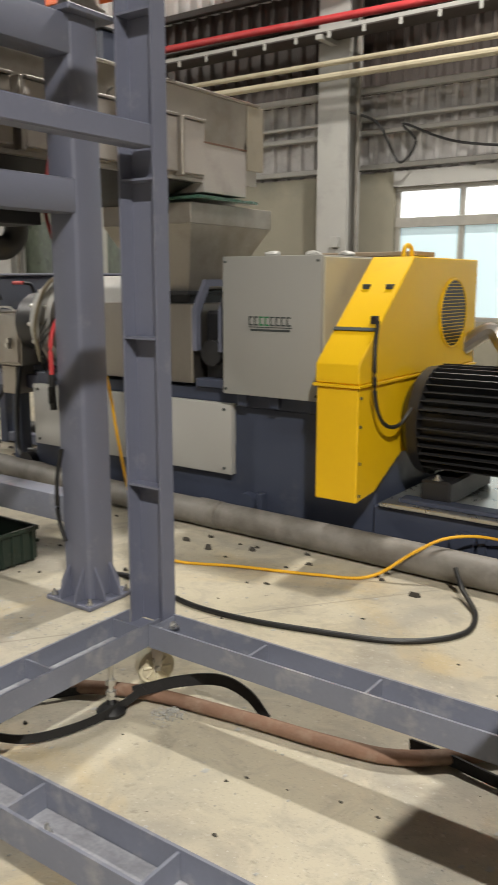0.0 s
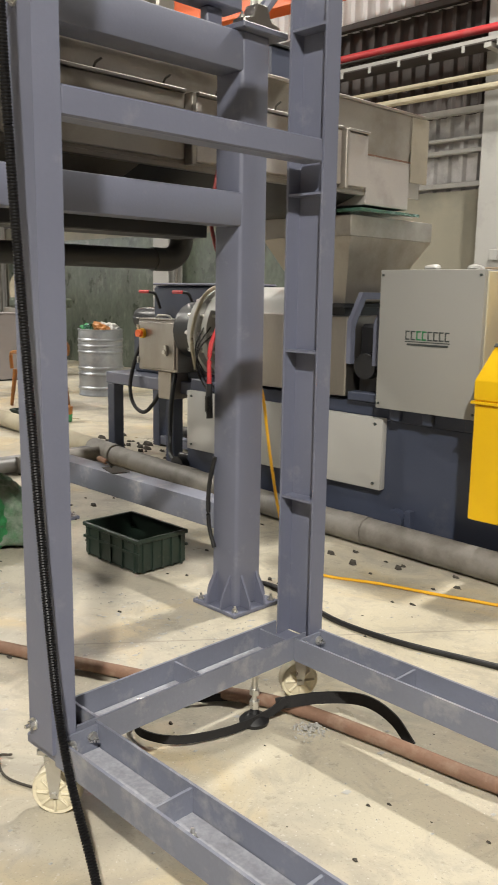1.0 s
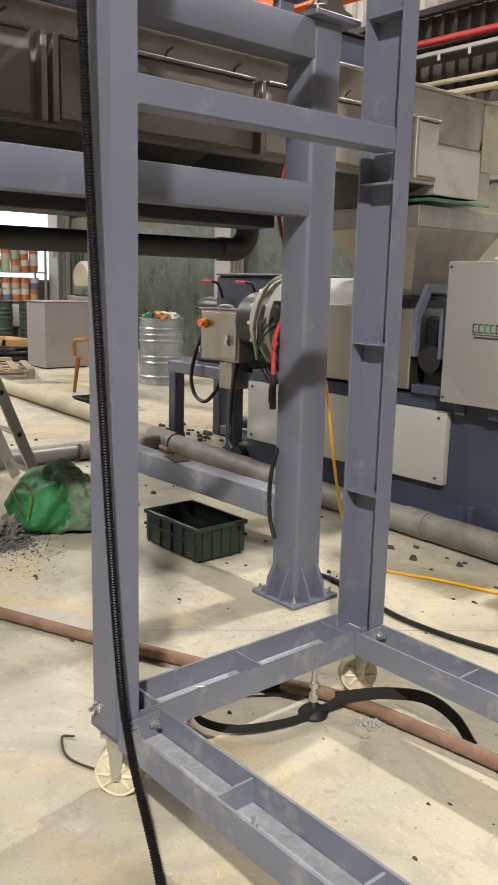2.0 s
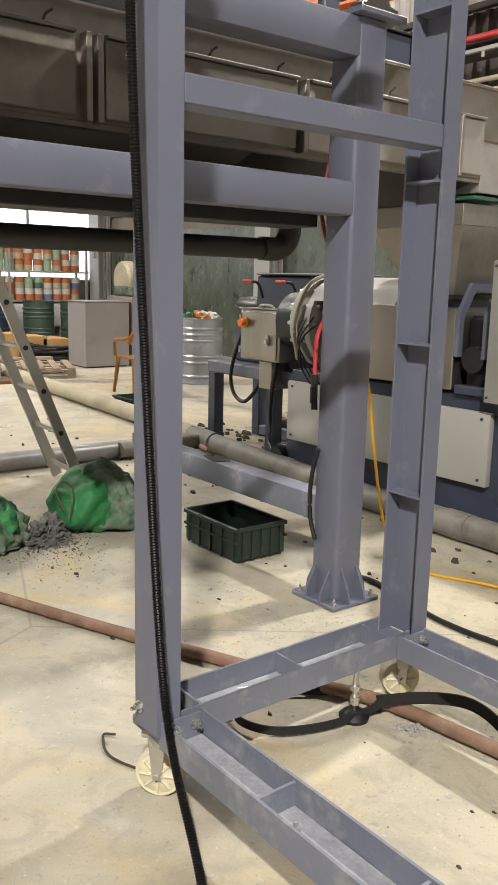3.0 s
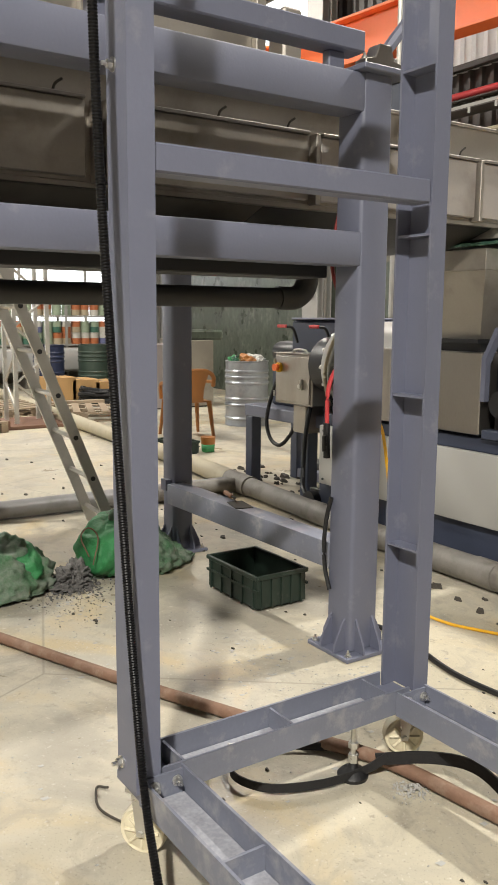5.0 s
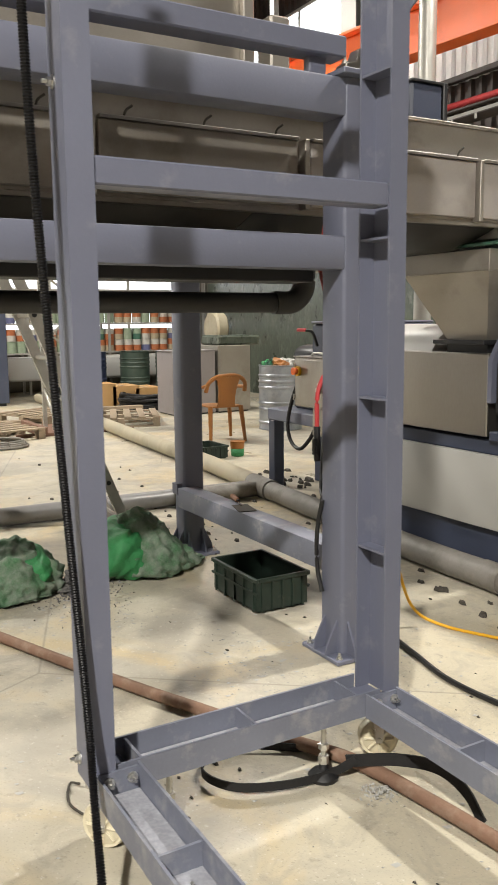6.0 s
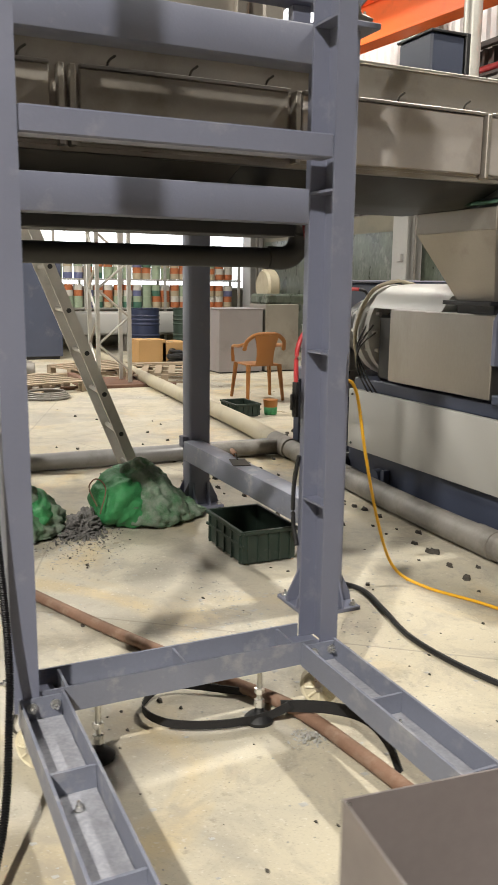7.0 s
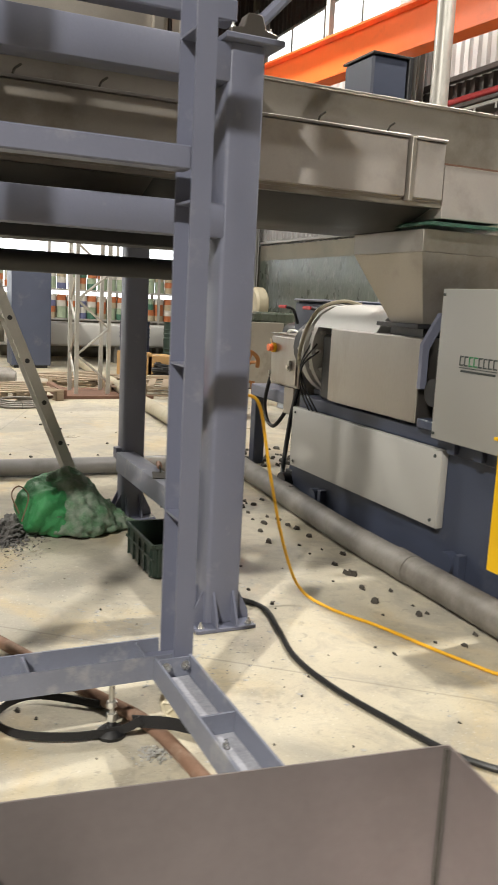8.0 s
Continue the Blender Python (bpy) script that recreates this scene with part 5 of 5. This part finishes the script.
def chair(x, y, turn):
    ob = thing("plastic_armchair", "orange-brown moulded plastic armchair with curved arms", "chair")
    part("seat", box(-0.21, 0.21, -0.21, 0.21, 0.42, 0.445, 0.012, 2), ORANGE_PLASTIC, ob)
    part("top_rail", tube([(-0.255, 0.20, 0.62), (-0.235, 0.25, 0.73), (-0.14, 0.285, 0.80), (0.0, 0.295, 0.815), (0.14, 0.285, 0.80), (0.235, 0.25, 0.73), (0.255, 0.20, 0.62)], 0.026, 10), ORANGE_PLASTIC, ob)
    splat = bm_new()
    rows = []
    for k in range(7):
        f = k / 6
        w = 0.085 + 0.075 * f * f + 0.03 * (1 - f) ** 2
        v, h = 0.20 + 0.085 * f, 0.43 + 0.37 * f
        rows.append([splat.verts.new(p) for p in ((-w, v, h), (0, v + 0.02, h), (w, v, h), (w, v + 0.022, h), (0, v + 0.042, h), (-w, v + 0.022, h))])
    for a, b in zip(rows, rows[1:]):
        for k in range(6):
            splat.faces.new((a[k], a[(k + 1) % 6], b[(k + 1) % 6], b[k]))
    splat.faces.new(rows[0][::-1])
    splat.faces.new(rows[-1])
    part("backrest", splat, ORANGE_PLASTIC, ob)
    for s in (-1, 1):
        part("armrest", tube([(s * 0.245, 0.24, 0.70), (s * 0.28, 0.10, 0.665), (s * 0.285, -0.10, 0.65), (s * 0.27, -0.20, 0.60), (s * 0.25, -0.23, 0.45)], 0.022, 8), ORANGE_PLASTIC, ob)
        part("leg", cyl((s * 0.22, -0.20, 0.44), (s * 0.26, -0.25, 0.0), 0.030, 0.020, 8), ORANGE_PLASTIC, ob)
        part("leg", cyl((s * 0.20, 0.20, 0.44), (s * 0.23, 0.27, 0.0), 0.030, 0.020, 8), ORANGE_PLASTIC, ob)
    ob.matrix_basis = pose(x, y, 0, 0, 0, turn)


chair(-8.86, 5.12, -95)
bk = thing("paint_bucket", "small green and orange paint bucket on the floor", "bucket")
part("body", lathe([(0.062, 0.0), (0.07, 0.01), (0.075, 0.085)], (-7.65, 4.70, 0)), BAG_GREEN, bk)
part("top_band", lathe([(0.075, 0.086), (0.080, 0.16), (0.084, 0.165)], (-7.65, 4.70, 0)), ORANGE_PLASTIC, bk)


def pallet(x, y, turn, label):
    ob = thing("pallet", label, "pallet", "pallets")
    for k in range(6):
        u = -0.5 + 0.2 * k
        part("deck_board", box(u - 0.05, u + 0.05, -0.6, 0.6, 0.122, 0.142, 0.002), WOOD, ob)
    for v in (-0.55, 0.0, 0.55):
        for u in (-0.5, 0.0, 0.5):
            part("block", box(u - 0.05, u + 0.05, v - 0.05, v + 0.05, 0.021, 0.10, 0.002), WOOD, ob)
        part("stringer", box(-0.55, 0.55, v - 0.05, v + 0.05, 0.101, 0.121, 0.002), WOOD, ob)
        part("skid", box(-0.55, 0.55, v - 0.05, v + 0.05, 0.0, 0.020, 0.002), WOOD, ob)
    ob.matrix_basis = pose(x, y, 0, 0, 0, turn)


pallet(-11.3, 4.75, 70, "weathered wooden pallet on the floor")
pallet(-12.2, 4.0, 25, "weathered wooden pallet on the floor")
pallet(-10.6, 2.6, 15, "weathered wooden pallet under lumber")
for i in range(3):
    b = thing("cardboard_box", "plain brown cardboard box", "box", "cardboard boxes")
    part("body", box(-13.9 - 0.1 * i, -13.4, 5.0 + 0.43 * i, 5.5 + 0.43 * i, 0.0, 0.42 - 0.05 * i, 0.005), CARD, b)
    part("tape", box(-13.85, -13.45, 5.18 + 0.43 * i, 5.23 + 0.43 * i, 0.421 - 0.05 * i, 0.424 - 0.05 * i), WOOD, b)
coil = thing("hose_coil", "heap of coiled black hose on the floor", "hose")
rng = random.Random(4)
for k in range(7):
    pts = []
    for i in range(17):
        a = 2 * math.pi * i / 16
        r = 0.55 + 0.12 * rng.random()
        pts.append((-13.0 + r * math.cos(a) * 0.8, 6.05 + r * math.sin(a), 0.03 + 0.035 * k + 0.02 * rng.random()))
    part("turn", tube(pts, 0.028, 7, 3), RUBBER, coil)


def shelf_rack():
    ob = thing("shelf_rack", "slotted steel rack stacked with paint tins", "shelf rack")
    for y in (3.2, 4.95, 6.7, 8.45):
        for x in (-17.4, -16.9):
            part("upright", box(x - 0.025, x + 0.025, y - 0.025, y + 0.025, 0.0, 1.95, 0.003), ALU, ob)
    for z in (0.28, 0.825, 1.43):
        part("shelf", box(-17.43, -16.87, 3.15, 8.5, z, z + 0.035, 0.003), ALU, ob)
    return ob


shelf_rack()
tin_mats = [material("tin_" + n, c, 0.4, vary=0.2, scale=14) for n, c in (("orange", (0.40, 0.13, 0.05)), ("teal", (0.05, 0.13, 0.09)), ("white", (0.5, 0.48, 0.43)), ("blue", (0.12, 0.13, 0.24)), ("sage", (0.28, 0.34, 0.24)), ("tan", (0.38, 0.32, 0.22)))]
tin_meshes = [(mesh_of("tin", lathe([(0.095, 0.0), (0.1, 0.004), (0.1, 0.12)], (0, 0, 0), "z", 16), m), mesh_of("tin_band", lathe([(0.1, 0.121), (0.1, 0.22), (0.104, 0.225), (0.104, 0.24), (0.09, 0.24)], (0, 0, 0), "z", 16), tin_mats[(i * 2 + 2) % 6])) for i, m in enumerate(tin_mats)]
for z in (0.861, 1.466):
    for row in range(2):
        for k in range(24):
            if rng.random() < 0.05:
                continue
            lo, hi = tin_meshes[rng.randrange(6)]
            t = tagged(new("paint_tin", lo), "round printed paint tin on the rack", "tin", "paint tins")
            t.location = (-17.02, 3.35 + 0.212 * k + rng.uniform(-0.01, 0.01), z + 0.242 * row)
            band = new("band", hi)
            band.parent = t
bench = thing("white_tank", "long pale grey tank under the rack", "tank")
part("body", box(-16.6, -16.1, 3.4, 7.75, 0.34, 0.80, 0.05, 3), WHITE, bench)
for y in (3.6, 5.6, 7.5):
    part("leg", box(-16.55, -16.15, y - 0.05, y + 0.05, 0.0, 0.345), STEEL_DULL, bench)


def lattice_mast(x, y):
    ob = thing("lattice_mast", "grey-green steel lattice mast standing on the floor", "mast")
    for dx in (-0.22, 0.22):
        for dy in (-0.22, 0.22):
            part("chord", box(x + dx - 0.025, x + dx + 0.025, y + dy - 0.025, y + dy + 0.025, 0.04, 3.2), ALU, ob)
    for k in range(8):
        z = 0.2 + 0.37 * k
        s = 1 if k % 2 else -1
        part("lacing", cyl((x + 0.22, y - 0.22 * s, z), (x + 0.22, y + 0.22 * s, z + 0.37), 0.018, seg=6), ALU, ob)
        part("lacing", cyl((x - 0.22 * s, y - 0.22, z), (x + 0.22 * s, y - 0.22, z + 0.37), 0.018, seg=6), ALU, ob)
    part("base", box(x - 0.5, x + 0.5, y - 0.5, y + 0.5, 0.0, 0.04, 0.005), RUST, ob)


lattice_mast(-10.9, 3.8)
dk = thing("dark_cabinet", "tall dark grey cabinet in the far hall", "cabinet")
part("body", box(-15.4, -14.8, 3.3, 4.0, 0.05, 2.0, 0.01), DARK_BLUE, dk)
part("foot", box(-15.35, -14.85, 3.35, 3.95, 0.0, 0.049), BLACK, dk)
for i, (px, py, pl, turn) in enumerate(((-10.3, 2.75, 1.3, 158), (-10.9, 2.4, 1.6, 140), (-11.9, 3.3, 1.8, 100), (-12.6, 4.6, 2.0, 84), (-12.0, 4.3, 1.5, 60))):
    pk = solid("timber", box(-pl / 2, pl / 2, -0.07, 0.07, 0.0, 0.05, 0.004), WOOD, "weathered timber board lying among the clutter", "timber", "timber boards")
    pk.matrix_basis = pose(px, py, 0.012 + 0.052 * (i % 2), 0, 0, turn)
sf = thing("skid_frame", "rust red steel skid frame under the mast", "frame")
for y in (3.35, 4.25):
    part("skid_rail", box(-11.4, -10.35, y - 0.04, y + 0.04, 0.045, 0.125, 0.004), RUST, sf)
for x in (-11.32, -10.43):
    part("skid_tie", box(x - 0.04, x + 0.04, 3.0, 4.6, 0.0, 0.044, 0.004), RUST, sf)
sh = thing("pipe_stub", "short grey pipe offcuts lying on the floor", "pipe")
for k in range(3):
    part("offcut", cyl((-12.9 + 0.25 * k, 2.2, 0.10), (-12.7 + 0.25 * k, 3.0, 0.10), 0.10, seg=16), PIPE_GREY, sh)
wc = thing("wire_coil", "coil of grey wire lying on the floor", "wire")
for k in range(4):
    part("turn", tube([(-9.75 + (0.28 - 0.02 * k) * math.cos(a), 2.68 + (0.28 - 0.02 * k) * math.sin(a), 0.02 + 0.02 * k) for a in [2 * math.pi * i / 12 for i in range(13)]], 0.014, 6, 3), PIPE_GREY, wc)

# ---- open steel bin near the camera's way ----
bin_ = thing("steel_bin", "open warm grey sheet metal bin on short legs", "bin")
BX0, BX1, BY0, BY1, BT, BB = 0.0, 0.605, 0.0, 0.687, 0.80, 0.53
t = 0.003
part("wall", box(BX0, BX0 + t, BY0, BY1, BB, BT), STEEL_WARM, bin_)
part("wall", box(BX1 - t, BX1, BY0, BY1, BB, BT), STEEL_WARM, bin_)
part("wall", box(BX0 + t, BX1 - t, BY0, BY0 + t, BB, BT), STEEL_WARM, bin_)
part("wall", box(BX0 + t, BX1 - t, BY1 - t, BY1, BB, BT), STEEL_WARM, bin_)
part("bottom", box(BX0 + t, BX1 - t, BY0 + t, BY1 - t, BB, BB + t), STEEL_WARM, bin_)
for x, y in ((BX0 + 0.005, BY1 - 0.005), (BX1 - 0.005, BY1 - 0.005), (BX0 + 0.005, BY0 + 0.005)):
    part("weld_seam", cyl((x, y, BB + t), (x, y, BT - 0.004), 0.004, seg=8), GRIT, bin_, "dark welded corner seam")
for x in (BX0 + 0.02, BX1 - 0.02):
    for y in (BY0 + 0.02, BY1 - 0.02):
        part("leg", box(x - 0.018, x + 0.018, y - 0.018, y + 0.018, 0.0, BB - 0.001, 0.003), STEEL_WARM, bin_)

bin_.matrix_basis = pose(-0.397, 1.197, 0, 0, 0, -6.5)

# ---- crumbs of scrap on the floor ----
bm = bm_new()
rng = random.Random(11)
for zone, count, big in (((-4.6, -1.2, 3.2, 3.55), 30, 0.020), ((-6.3, -3.2, 2.6, 3.7), 60, 0.017), ((-6.6, -4.7, 4.05, 4.7), 70, 0.03), ((-4.0, -2.0, 1.2, 3.2), 30, 0.009), ((-9, -4.5, 0.5, 3.5), 40, 0.014), ((-2.2, -0.4, 1.2, 3.0), 40, 0.005)):
    for i in range(count):
        x, y = rng.uniform(zone[0], zone[1]), rng.uniform(zone[2], zone[3])
        s = big * rng.uniform(0.4, 1.2)
        vs = []
        a = rng.uniform(0, 3)
        for k in range(5):
            q = a + k * 1.2566
            vs.append(bm.verts.new((x + s * 1.7 * math.cos(q) * rng.uniform(0.6, 1.3), y + s * math.sin(q) * rng.uniform(0.6, 1.3), 0.001)))
        tops = [bm.verts.new(((v.co.x - x) * 0.7 + x, (v.co.y - y) * 0.7 + y, s * rng.uniform(0.5, 1.2))) for v in vs]
        for k in range(5):
            bm.faces.new((vs[k], vs[(k + 1) % 5], tops[(k + 1) % 5], tops[k]))
        bm.faces.new(tops)
solid("scrap_crumbs", bm, GRIT, "dark crumbs of plastic scrap scattered on the floor", "scrap", kind="stuff")
bm = bm_new()
for i in range(1100):
    x, y = rng.uniform(-4.6, -0.4), rng.uniform(0.6, 3.3)
    if i % 3 == 0:
        x, y = -2.5 + rng.gauss(0, 0.35), 2.15 + rng.gauss(0, 0.25)
    if i % 4 == 1:
        x, y = -3.85 + rng.gauss(0, 0.22), 1.65 + rng.gauss(0, 0.2)
    s = 0.0018 + 0.008 * rng.random() ** 3
    vs = [bm.verts.new((x + s * dx, y + s * dy * 1.4, 0.002)) for dx, dy in ((-1, -1), (1, -0.6), (0.8, 1), (-0.7, 0.8))]
    top = bm.verts.new((x, y, 0.005))
    for k in range(4):
        bm.faces.new((vs[k], vs[(k + 1) % 4], top))
solid("pale_flakes", bm, WHITE, "pale plastic flakes scattered on the floor", "scrap", kind="stuff")
